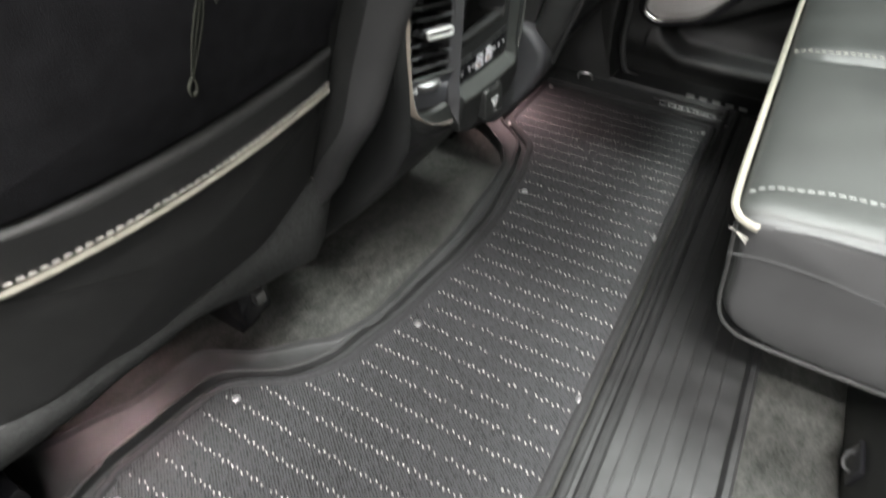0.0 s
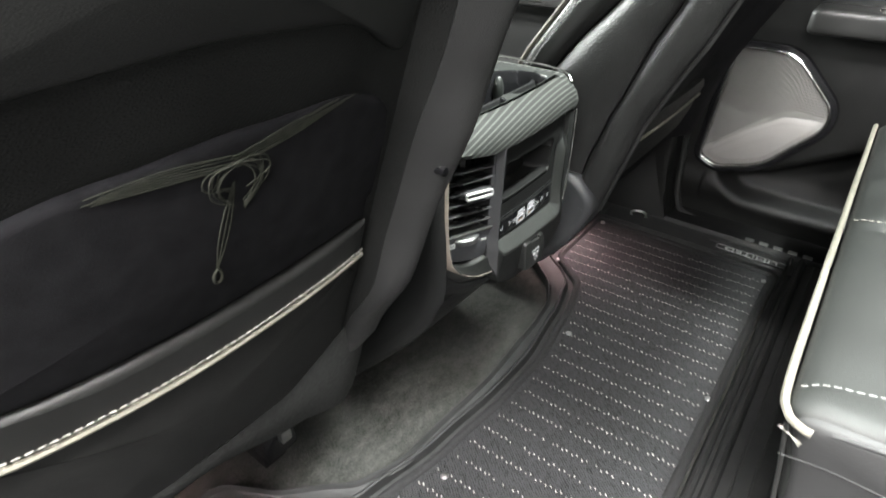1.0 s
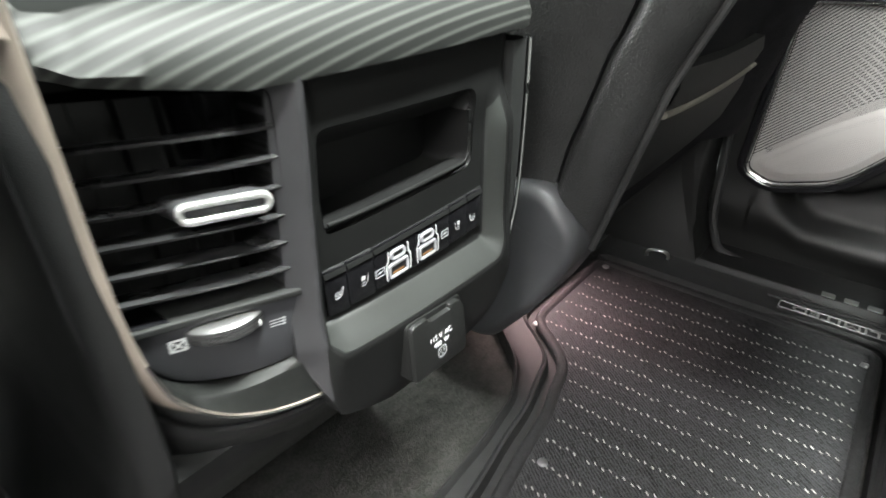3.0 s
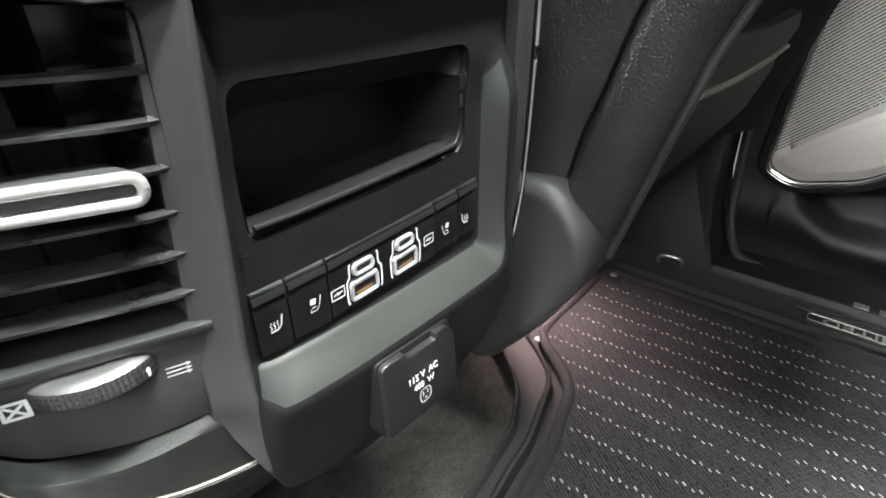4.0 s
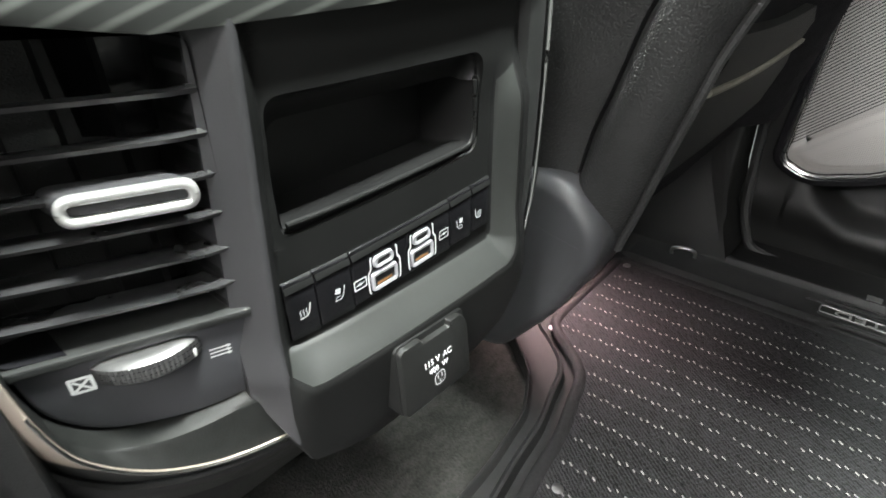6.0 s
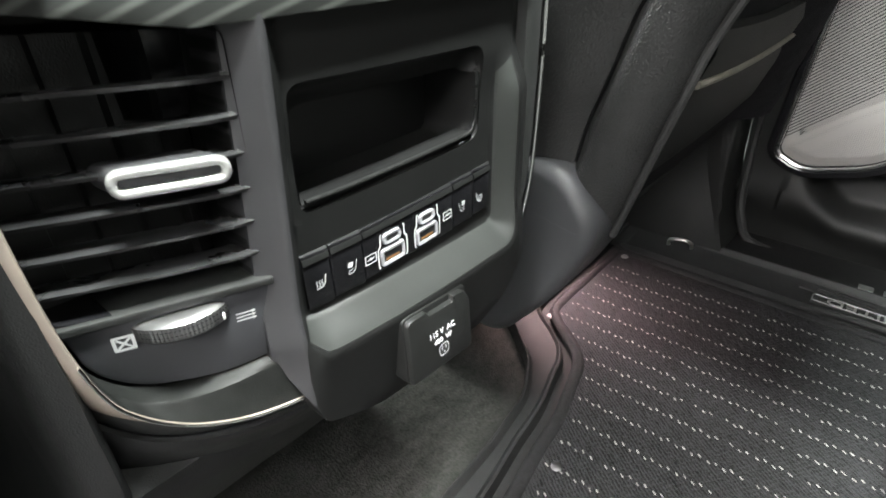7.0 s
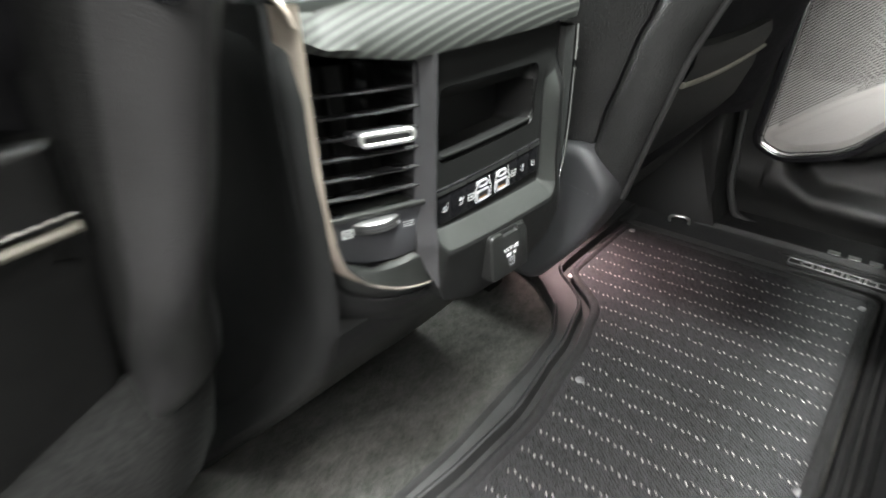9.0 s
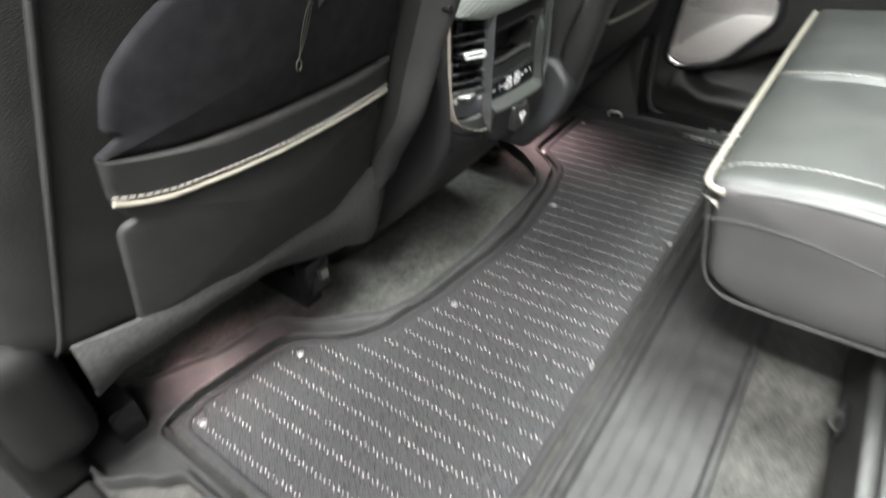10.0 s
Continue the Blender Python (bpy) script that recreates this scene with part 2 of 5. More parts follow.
def grille_mat():
    """Silver speaker grille: slots punched in rows that follow the dish's ledge."""
    m = mat("punched_grille", (0.50, 0.485, 0.47), 0.38, metal=0.6)
    nt = m.node_tree
    b = nt.nodes["Principled BSDF"]
    calc = calculator(nt)
    tc = nt.nodes.new("ShaderNodeTexCoord")
    sp = nt.nodes.new("ShaderNodeSeparateXYZ")
    nt.links.new(tc.outputs["Object"], sp.inputs[0])
    x, z = sp.outputs["X"], sp.outputs["Z"]
    left = calc("ADD", calc("MULTIPLY", x, 0.85), 0.3408)
    right = calc("ADD", calc("MULTIPLY", x, -0.10), 0.260)
    low = calc("SMOOTH_MIN", left, right)
    low.node.inputs[2].default_value = 0.03
    w = calc("SUBTRACT", z, low)
    row = calc("MULTIPLY", w, 200.0)
    shift = calc("MULTIPLY", calc("FLOOR", row), 0.5)
    across = calc("ABSOLUTE", calc("SUBTRACT", calc("FRACT", row), 0.5))
    along = calc("ABSOLUTE", calc("SUBTRACT", calc("FRACT", calc("ADD", calc("MULTIPLY", x, 150.0), shift)), 0.5))
    reach = calc("MAXIMUM", calc("MULTIPLY", calc("SUBTRACT", -0.055, x), 6.0), 0.33)
    hole = calc("MULTIPLY", calc("LESS_THAN", across, 0.20), calc("LESS_THAN", along, reach))
    hole = calc("MULTIPLY", hole, calc("GREATER_THAN", w, 0.005))
    v2 = nt.nodes.new("ShaderNodeTexVoronoi")
    v2.inputs["Scale"].default_value = 420
    v2.inputs["Randomness"].default_value = 0.0
    nt.links.new(tc.outputs["Object"], v2.inputs["Vector"])
    fine = calc("MULTIPLY", calc("LESS_THAN", v2.outputs["Distance"], 0.28), calc("LESS_THAN", w, 0.005))
    hole = calc("MAXIMUM", calc("MULTIPLY", hole, 0.9), calc("MULTIPLY", fine, 0.25))
    nt.links.new(ramp(nt, hole, 0.0, 1.0, (0.50, 0.485, 0.47), (0.05, 0.05, 0.05)), b.inputs["Base Color"])
    return m


def carpet_mat(m):
    """Short mottled pile: fibres, blotches where it was brushed."""
    nt = m.node_tree
    b = nt.nodes["Principled BSDF"]
    calc = calculator(nt)
    tc = nt.nodes.new("ShaderNodeTexCoord")
    out = []
    for scale, stretch in ((11.0, (1, 1, 1)), (75.0, (1, 0.6, 1)), (520.0, (0.5, 1, 1))):
        mp = nt.nodes.new("ShaderNodeMapping")
        mp.inputs["Scale"].default_value = stretch
        mp.inputs["Rotation"].default_value = (0, 0, 0.5)
        nt.links.new(tc.outputs["Object"], mp.inputs["Vector"])
        n = nt.nodes.new("ShaderNodeTexNoise")
        n.inputs["Scale"].default_value, n.inputs["Detail"].default_value = scale, 5
        n.inputs["Roughness"].default_value = 0.65
        nt.links.new(mp.outputs["Vector"], n.inputs["Vector"])
        out.append(n.outputs["Fac"])
    f = calc("ADD", calc("MULTIPLY", out[0], 0.27), calc("ADD", calc("MULTIPLY", out[1], 0.33), calc("MULTIPLY", out[2], 0.40)))
    nt.links.new(ramp(nt, f, 0.38, 0.64, (0.0105, 0.0108, 0.0100), (0.051, 0.0513, 0.0476)), b.inputs["Base Color"])
    bu = nt.nodes.new("ShaderNodeBump")
    bu.inputs["Strength"].default_value, bu.inputs["Distance"].default_value = 0.8, 0.003
    nt.links.new(calc("ADD", out[2], calc("MULTIPLY", out[1], 0.5)), bu.inputs["Height"])
    nt.links.new(bu.outputs["Normal"], b.inputs["Normal"])


carpet_mat(CARPET)


def leather_grain(m, cell, depth):
    """Fine pebbling broken by soft creases."""
    nt = m.node_tree
    b = nt.nodes["Principled BSDF"]
    calc = calculator(nt)
    tc = nt.nodes.new("ShaderNodeTexCoord")
    warp = nt.nodes.new("ShaderNodeTexNoise")
    warp.inputs["Scale"].default_value, warp.inputs["Detail"].default_value = 180, 2
    nt.links.new(tc.outputs["Object"], warp.inputs["Vector"])
    mix = nt.nodes.new("ShaderNodeMix")
    mix.data_type = "VECTOR"
    mix.inputs["Factor"].default_value = 0.0014
    nt.links.new(tc.outputs["Object"], mix.inputs["A"])
    nt.links.new(warp.outputs["Color"], mix.inputs["B"])
    v = nt.nodes.new("ShaderNodeTexVoronoi")
    v.feature = "SMOOTH_F1"
    v.inputs["Scale"].default_value = cell
    nt.links.new(mix.outputs["Result"], v.inputs["Vector"])
    mp = nt.nodes.new("ShaderNodeMapping")
    mp.inputs["Scale"].default_value = (1.0, 1.0, 2.6)
    nt.links.new(tc.outputs["Object"], mp.inputs["Vector"])
    crease = nt.nodes.new("ShaderNodeTexNoise")
    crease.inputs["Scale"].default_value, crease.inputs["Detail"].default_value = 120, 3
    crease.inputs["Distortion"].default_value = 0.6
    nt.links.new(mp.outputs["Vector"], crease.inputs["Vector"])
    h = calc("SUBTRACT", calc("MULTIPLY", crease.outputs["Fac"], 0.16), calc("MULTIPLY", v.outputs["Distance"], 0.9))
    bu = nt.nodes.new("ShaderNodeBump")
    bu.inputs["Strength"].default_value, bu.inputs["Distance"].default_value = 0.8, depth
    nt.links.new(h, bu.inputs["Height"])
    nt.links.new(bu.outputs["Normal"], b.inputs["Normal"])


leather_grain(LEATHER, 640, 0.0009)
WEAVE, STRIPE, GRILLE = weave_mat(), stripe_mat(), grille_mat()


# ---- building helpers ----
BASES = {}


def thing(name, base, label, category, group="", kind=""):
    ob = new(name)
    ob.empty_display_size = 0.05
    ob.location = base
    BASES[ob] = Matrix.Translation(base)
    return tagged(ob, label, category, group, kind)


def part(name, bm, material, parent=None, label="", flat=False, kind=""):
    me = bpy.data.meshes.new(name)
    bmesh.ops.recalc_face_normals(bm, faces=bm.faces)
    bm.to_mesh(me)
    bm.free()
    if not flat:
        me.shade_smooth()
        me.set_sharp_from_angle(angle=radians(38))
    me.materials.append(material)
    ob = new(name, me)
    if parent is not None:
        ob.parent = parent
        if parent in BASES:
            ob.matrix_parent_inverse = BASES[parent].inverted()
    return tagged(ob, label, kind=kind)


def setting(name, bm, material, label="", category="", flat=False):
    ob = part(name, bm, material, None, label, flat)
    return tagged(ob, category=category, kind="structure")


def rbox(lo, hi, r=0.004, seg=2, bm=None, turn=None):
    bm = bm or bmesh.new()
    lo, hi = Vector(lo), Vector(hi)
    m = Matrix.Translation((lo + hi) / 2)
    if turn is not None:
        m = m @ turn
    vs = bmesh.ops.create_cube(bm, size=1, matrix=m @ Matrix.Diagonal((*(hi - lo), 1)))["verts"]
    if r > 0:
        es = {e for v in vs for e in v.link_edges}
        bmesh.ops.bevel(bm, geom=list(es), offset=r, segments=seg, affect="EDGES", profile=0.6)
    return bm


def sheet(rows, bm=None, close_u=False, close_v=False):
    """Quads between rows of points."""
    bm = bm or bmesh.new()
    vs = [[bm.verts.new(p) for p in row] for row in rows]
    nr, nc = len(vs), len(vs[0])
    for i in range(nr if close_u else nr - 1):
        for j in range(nc if close_v else nc - 1):
            a, b, c, d = vs[i][j], vs[(i + 1) % nr][j], vs[(i + 1) % nr][(j + 1) % nc], vs[i][(j + 1) % nc]
            if len({a, b, c, d}) == 4:
                bm.faces.new((a, b, c, d))
    return bm


def caps(bm):
    """Fill the open ends."""
    bmesh.ops.holes_fill(bm, edges=[e for e in bm.edges if e.is_boundary], sides=0)
    return bm


def solid(bm, t):
    bmesh.ops.recalc_face_normals(bm, faces=bm.faces)
    bmesh.ops.solidify(bm, geom=bm.faces[:], thickness=t)
    return bm


def spline(pts, n, closed=False):
    """n points on a smooth curve through pts."""
    P = [np.array(p, float) for p in pts]
    k = len(P)
    seg = k if closed else k - 1
    out = []
    for i in range(n):
        u = i * seg / (n if closed else n - 1)
        j = min(int(u), seg - 1)
        f = u - j
        if closed:
            a, b, c, d = P[(j - 1) % k], P[j % k], P[(j + 1) % k], P[(j + 2) % k]
        else:
            a, b, c, d = P[max(j - 1, 0)], P[j], P[min(j + 1, k - 1)], P[min(j + 2, k - 1)]
        out.append(0.5 * (2 * b + (c - a) * f + (2 * a - 5 * b + 4 * c - d) * f * f + (3 * b - a - 3 * c + d) * f ** 3))
    return [tuple(float(c) for c in q) for q in out]


def table(pairs, x):
    """Smooth value at x through (x, value) pairs."""
    xs = [p[0] for p in pairs]
    x = min(max(x, xs[0]), xs[-1])
    i = max(0, min(len(xs) - 2, int(np.searchsorted(xs, x)) - 1))
    f = (x - xs[i]) / (xs[i + 1] - xs[i])
    f = 0.35 * f + 0.65 * f * f * (3 - 2 * f)
    return pairs[i][1] * (1 - f) + pairs[i + 1][1] * f


def tube(path, r, seg=8, bm=None, closed=False, squash=1.0, axis=(0, 0, 1)):
    """A round bar along a path."""
    bm = bm or bmesh.new()
    P = [Vector(p) for p in path]
    rows = []
    n = len(P)
    for i, p in enumerate(P):
        a = P[(i - 1) % n] if closed else P[max(i - 1, 0)]
        b = P[(i + 1) % n] if closed else P[min(i + 1, n - 1)]
        t = (b - a).normalized()
        s = t.cross(Vector(axis))
        if s.length < 1e-4:
            s = t.cross(Vector((1, 0, 0)))
        s.normalize()
        w = s.cross(t)
        rows.append([p + s * (r * math.cos(q)) + w * (r * squash * math.sin(q)) for q in (2 * math.pi * k / seg for k in range(seg))])
    sheet(rows, bm, close_u=closed, close_v=True)
    if not closed:
        caps(bm)
    return bm


def prism(outline, lift, d0, d1, r=0.0, bm=None, seg=2):
    """A slab: the outline (u, v) carried by lift(u, v, d) from d0 to d1, its front rim rounded by r."""
    bm = bm or bmesh.new()
    steps = [(d0, 0.0)]
    if r > 0:
        for k in range(seg + 1):
            a = math.pi / 2 * k / seg
            steps.append((d1 - r + r * math.sin(a), r * (1 - math.cos(a))))
    else:
        steps.append((d1, 0.0))
    rows = [[lift(u, v, d) for u, v in inset(outline, s)] for d, s in steps]
    sheet(rows, bm, close_v=True)
    caps(bm)
    return bm


def inset(o, s):
    if s == 0:
        return o
    n = len(o)
    area = sum(o[i][0] * o[(i + 1) % n][1] - o[(i + 1) % n][0] * o[i][1] for i in range(n))
    sg = 1 if area > 0 else -1
    out = []
    for i in range(n):
        ax, ay = o[i - 1]
        bx, by = o[(i + 1) % n]
        dx, dy = bx - ax, by - ay
        q = math.hypot(dx, dy) or 1
        out.append((o[i][0] - sg * dy / q * s, o[i][1] + sg * dx / q * s))
    return out


def rounded(corners, r, n=5):
    """A polygon with rounded corners; r may be one number or one a corner."""
    out = []
    k = len(corners)
    for i in range(k):
        p, a, b = (np.array(corners[j % k], float) for j in (i, i - 1, i + 1))
        rr = r[i] if isinstance(r, (list, tuple)) else r
        u, v = (a - p), (b - p)
        lu, lv = np.linalg.norm(u), np.linalg.norm(v)
        d = min(rr, lu * 0.49, lv * 0.49)
        p0, p1 = p + u / lu * d, p + v / lv * d
        for j in range(n + 1):
            f = j / n
            q = (1 - f) ** 2 * p0 + 2 * f * (1 - f) * p + f * f * p1
            out.append((float(q[0]), float(q[1])))
    return out


def rect(u0, v0, u1, v1, r=0.003, n=4):
    return rounded([(u0, v0), (u1, v0), (u1, v1), (u0, v1)], r, n)


def lettering(text, size, m, material, parent, name="lettering"):
    c = bpy.data.curves.new(name, "FONT")
    c.body, c.size, c.extrude, c.align_x, c.align_y = text, size, 0.0002, "CENTER", "CENTER"
    tmp = new("text_source", c)
    me = bpy.data.meshes.new_from_object(tmp.evaluated_get(bpy.context.evaluated_depsgraph_get()))
    bpy.data.objects.remove(tmp)
    bpy.data.curves.remove(c)
    me.transform(m)
    me.name = name
    me.materials.clear()
    me.materials.append(material)
    ob = new(name, me)
    ob.parent = parent
    if parent in BASES:
        ob.matrix_parent_inverse = BASES[parent].inverted()
    return ob


def dashes(path, on, off, r, seg=5, lift=(0, 0, 0)):
    """Stitches along a path, joined."""
    bm = bmesh.new()
    P = [Vector(p) + Vector(lift) for p in path]
    acc, cur, want = 0.0, [P[0]], on
    drawing = True
    for a, b in zip(P, P[1:]):
        d = (b - a).length
        pos = 0.0
        while d - pos > want - acc:
            pos += want - acc
            q = a.lerp(b, pos / d)
            if drawing:
                cur.append(q)
                tube(cur, r, seg, bm)
            cur, drawing, acc = [q], not drawing, 0.0
            want = on if drawing else off
        acc += d - pos
        if drawing:
            cur.append(b)
    return bm


# ---- cabin shell ----
CY = 0.577  # the car's middle line

floor = thing("floor", (0, CY, -0.02), "dark grey looped carpet floor of the cabin", "floor", kind="structure")
part("carpet", rbox((-1.5, -0.12, -0.06), (1.0, 1.30, -0.012), 0.0), CARPET, floor)

# Unseen roof; both openings are added to pass lamp light to console and bench.
bm = rbox((-1.4, -0.1, 1.22), (-0.75, 1.42, 1.26), 0.01)
rbox((0.70, -0.1, 1.22), (1.1, 1.42, 1.26), 0.01, bm=bm)
rbox((-0.75, -0.1, 1.22), (0.70, 0.30, 1.26), 0.01, bm=bm)
rbox((-0.75, 1.10, 1.22), (0.70, 1.42, 1.26), 0.01, bm=bm)
rbox((0.04, 0.30, 1.22), (0.22, 1.10, 1.26), 0.01, bm=bm)
setting("ceiling", bm, HEADLINER, "unseen pale headliner with two openings added to let lamp light in", "ceiling")
setting("wall_front", rbox((-1.65, -0.3, -0.06), (-1.5, 1.45, 0.62), 0.02), PLASTIC, "dark dashboard bulkhead closing the cabin", "wall")
setting("wall_rear", rbox((0.95, -0.3, -0.06), (1.02, 1.45, 0.9), 0.02), SHELL, "plain trim closing the rear of the cabin", "wall")
setting("wall_left_front", rbox((-1.5, -0.42, -0.06), (-0.75, -0.28, 0.8), 0.02), PLASTIC, "dark front door trim", "wall")
setting("pillar_left_rear", rbox((0.75, -0.3, -0.06), (0.95, -0.16, 1.22), 0.02), SHELL, "plain rear door pillar trim", "wall")


# ---- the floor mat: a rubber tray with a carpet inlay ----
FRONT_IN = [(0.0, -0.413), (0.050, -0.418), (0.110, -0.411), (0.180, -0.404), (0.207, -0.391), (0.238, -0.338), (0.268, -0.308), (0.314, -0.287), (0.44, -0.264), (0.577, -0.251),
            (0.66, -0.249), (0.79, -0.266), (0.885, -0.288), (0.91, -0.308), (0.93, -0.338), (0.945, -0.362), (0.97, -0.368), (1.155, -0.368)]
FRONT_OUT = [(-0.085, -0.560), (-0.011, -0.530), (0.054, -0.499), (0.128, -0.468), (0.205, -0.462), (0.222, -0.452), (0.24, -0.402), (0.282, -0.364), (0.323, -0.320), (0.385, -0.299),
             (0.577, -0.290), (0.723, -0.297), (0.80, -0.306), (0.85, -0.330), (0.90, -0.385), (0.94, -0.47), (1.0, -0.5), (1.24, -0.51)]
REAR_IN, NEAR_IN, FAR_IN = 0.012, 0.004, 1.155

mat_tray = thing("floor_mat", (-0.1, CY, -0.012), "black rubber floor tray with a grey carpet inlay and ribbed edge", "floor mat")

def eased(pairs, y):
    """The outline with its corners eased."""
    return sum(table(pairs, min(max(y + q, pairs[0][0]), pairs[-1][0])) for q in (-0.014, -0.007, 0.0, 0.007, 0.014)) / 5


# front rim, from the floor side to the inlay
rows = []
for i in range(241):
    y = -0.002 + i * (1.242 / 240)
    xo, xi = eased(FRONT_OUT, y), eased(FRONT_IN, min(max(y, 0.0), 1.155)) - 0.002
    row = []
    w = xi - xo
    for f, h in ((0, -0.014), (0, 0.006), (0.0012, 0.0085), (0.0035, 0.0090), (0.0055, 0.0072), (0.0080, 0.0025), (0.013, 0.0008), (w * 0.5, -0.0004), (w - 0.0210, -0.0004), (w - 0.0190, 0.0030), (w - 0.0165, 0.0042), (w - 0.0140, 0.0032), (w - 0.0125, -0.003), (w - 0.0112, -0.010), (w, -0.011)):
        row.append((xo + f, y, h))
    rows.append(row)
part("front_rim", sheet(rows), RUBBER, mat_tray)

# tray rims along the door sides and the rear
def side_rim(y0, y1, lip):
    """A raised outer lip, a flat and a small ridge beside the inlay; no ridge where there is no inlay."""
    rws = []
    for i in range(121):
        x = -0.56 + i * (0.60 / 120)
        ye = y0(x)
        w, side = abs(y1 - ye), 1 if y1 > ye else -1
        r = min(1.0, max(0.0, (x - eased(FRONT_IN, min(max(y1, 0.0), 1.155)) + 0.004) / 0.012))
        rws.append([(x, ye + side * f, h) for f, h in ((0, -0.014), (0.0, lip), (0.0012, lip + 0.0022), (0.0035, lip + 0.0026), (0.0058, lip + 0.0006), (0.0085, 0.0020), (0.0120, 0.0004), (w - 0.0165, 0.0), (w - 0.0140, 0.0042 * r), (w - 0.0105, 0.0042 * r), (w - 0.0085, -0.004 * r), (w, -0.007 * r))])
    return sheet(rws)


NEAR_OUT = [(-0.56, -0.06), (-0.50, -0.080), (-0.46, -0.093), (-0.41, -0.092), (-0.36, -0.055), (-0.33, -0.030), (-0.25, -0.028), (0.05, -0.028)]
part("near_rim", side_rim(lambda x: table(NEAR_OUT, x), -0.002, 0.010), RUBBER, mat_tray)
cx = eased(FRONT_IN, 0.0)
part("corner_ridge", tube(spline([(cx - 0.0165 + (eased(FRONT_IN, 0.05) - cx), 0.05, 0.0), (cx - 0.0165 + (eased(FRONT_IN, 0.02) - cx), 0.02, 0.0010), (cx - 0.0130, 0.0, 0.0012), (cx - 0.0020, -0.0115, 0.0012), (cx + 0.015, -0.0142, 0.0010), (cx + 0.04, -0.0142, 0.0)], 40), 0.0034, 8), RUBBER, mat_tray)
part("corner_ridge", tube(spline([(0.0240, 1.06, 0.0030), (0.0240, 1.135, 0.0030), (0.0215, 1.154, 0.0030), (0.0120, 1.1670, 0.0030), (-0.0060, 1.1725, 0.0025), (-0.06, 1.1732, 0.0015), (-0.12, 1.1732, 0.0)], 50), 0.0040, 8), RUBBER, mat_tray)
part("far_rim", side_rim(lambda x: 1.245, 1.161, 0.006), RUBBER, mat_tray)
rows = []
for i in range(3):
    y = -0.095 + i * 0.67
    prof = [(0.018, -0.006), (0.020, 0.004), (0.024, 0.0065), (0.029, 0.004), (0.031, -0.001), (0.036, -0.001), (0.039, 0.006), (0.044, 0.008), (0.049, 0.005), (0.053, -0.004)]
    x = 0.066
    while x < 0.168:
        prof += [(x, -0.004), (x + 0.0008, -0.0024), (x + 0.0022, -0.0024), (x + 0.003, -0.004)]
        x += 0.0205
    prof += [(0.172, -0.004), (0.176, 0.006), (0.182, 0.007), (0.187, 0.0), (0.188, -0.013)]
    rows.append([(px, y, pz) for px, pz in prof])
part("rear_apron", sheet(rows), RUBBER, mat_tray, "ribbed black rubber apron", flat=True)

# carpet inlay with a bound edge
outline = [(eased(FRONT_IN, y), y) for y in (0.004 + i * (1.151 / 120) for i in range(121))]
ring = outline[4:-3] + rounded([(outline[-1][0], 1.155), (REAR_IN, 1.155), (REAR_IN, NEAR_IN), (outline[0][0], NEAR_IN)], [0.022, 0.022, 0.022, 0.036], 7)
inlay = part("carpet_inlay", prism(ring, lambda u, v, d: (u, v, d), -0.010, 0.001, 0.001), WEAVE, mat_tray, "dark grey woven carpet with rows of pale stitches")
edge = inset(ring, 0.005)
part("edge_binding", tube([(u, v, 0.0005) for u, v in edge], 0.0068, 10, closed=True, squash=0.75), BINDING, mat_tray, "dark braided bound edge")

# rows of pale stitches
rng = random.Random(4)
bm = bmesh.new()
y = 0.0332
while y < 1.132:
    x = table(FRONT_IN, y) + 0.018 + rng.random() * 0.006
    k = 0
    while x < REAR_IN - 0.014:
        if rng.random() > 0.07:
            s = 0.0036 + rng.random() * 0.0016
            yy = y + 0.04 * (x + 0.24) + (0.0012 if k % 2 else -0.0012) + rng.uniform(-0.0006, 0.0006)
            tilt = rng.uniform(-0.16, 0.16) - 0.62
            fat = rng.uniform(0.00065, 0.00095)
            rbox((x - s / 2, yy - fat, 0.0002), (x + s / 2, yy + fat, 0.0016), 0.0006, 1, bm, Matrix.Rotation(tilt, 4, "Z"))
        x += (0.0085 if k % 2 else 0.0060) + rng.uniform(-0.0006, 0.0006)
        k += 1
    y += 0.0312 if y < 0.85 else 0.0290
part("stitching", bm, STITCH, inlay, "cream thread stitches in rows", kind="stuff")

# snap fasteners
SNAPS = [(-0.383, 0.030), (-0.366, 0.187), (-0.237, 0.403), (0.001, 0.408), (0.0, 0.752), (-0.235, 0.753), (-0.357, 0.944), (-0.002, 1.122), (-0.347, 1.138), (-0.002, 0.034)]
def dome(c, r, h, axis="z"):
    bm = bmesh.new()
    rws = []
    for k in range(6):
        a = math.pi / 2 * k / 5
        rr = max(r * math.cos(a), 1e-5)
        rws.append([(c[0] + rr * math.cos(q), c[1] + rr * math.sin(q), c[2] + h * math.sin(a)) for q in (2 * math.pi * j / 16 for j in range(16))])
    return caps(sheet(rws, bm, close_v=True))


for sx, sy in SNAPS:
    stud = part("snap_stud", dome((sx, sy, 0.001), 0.0055, 0.0024), WHEEL, mat_tray, "small steel snap stud")

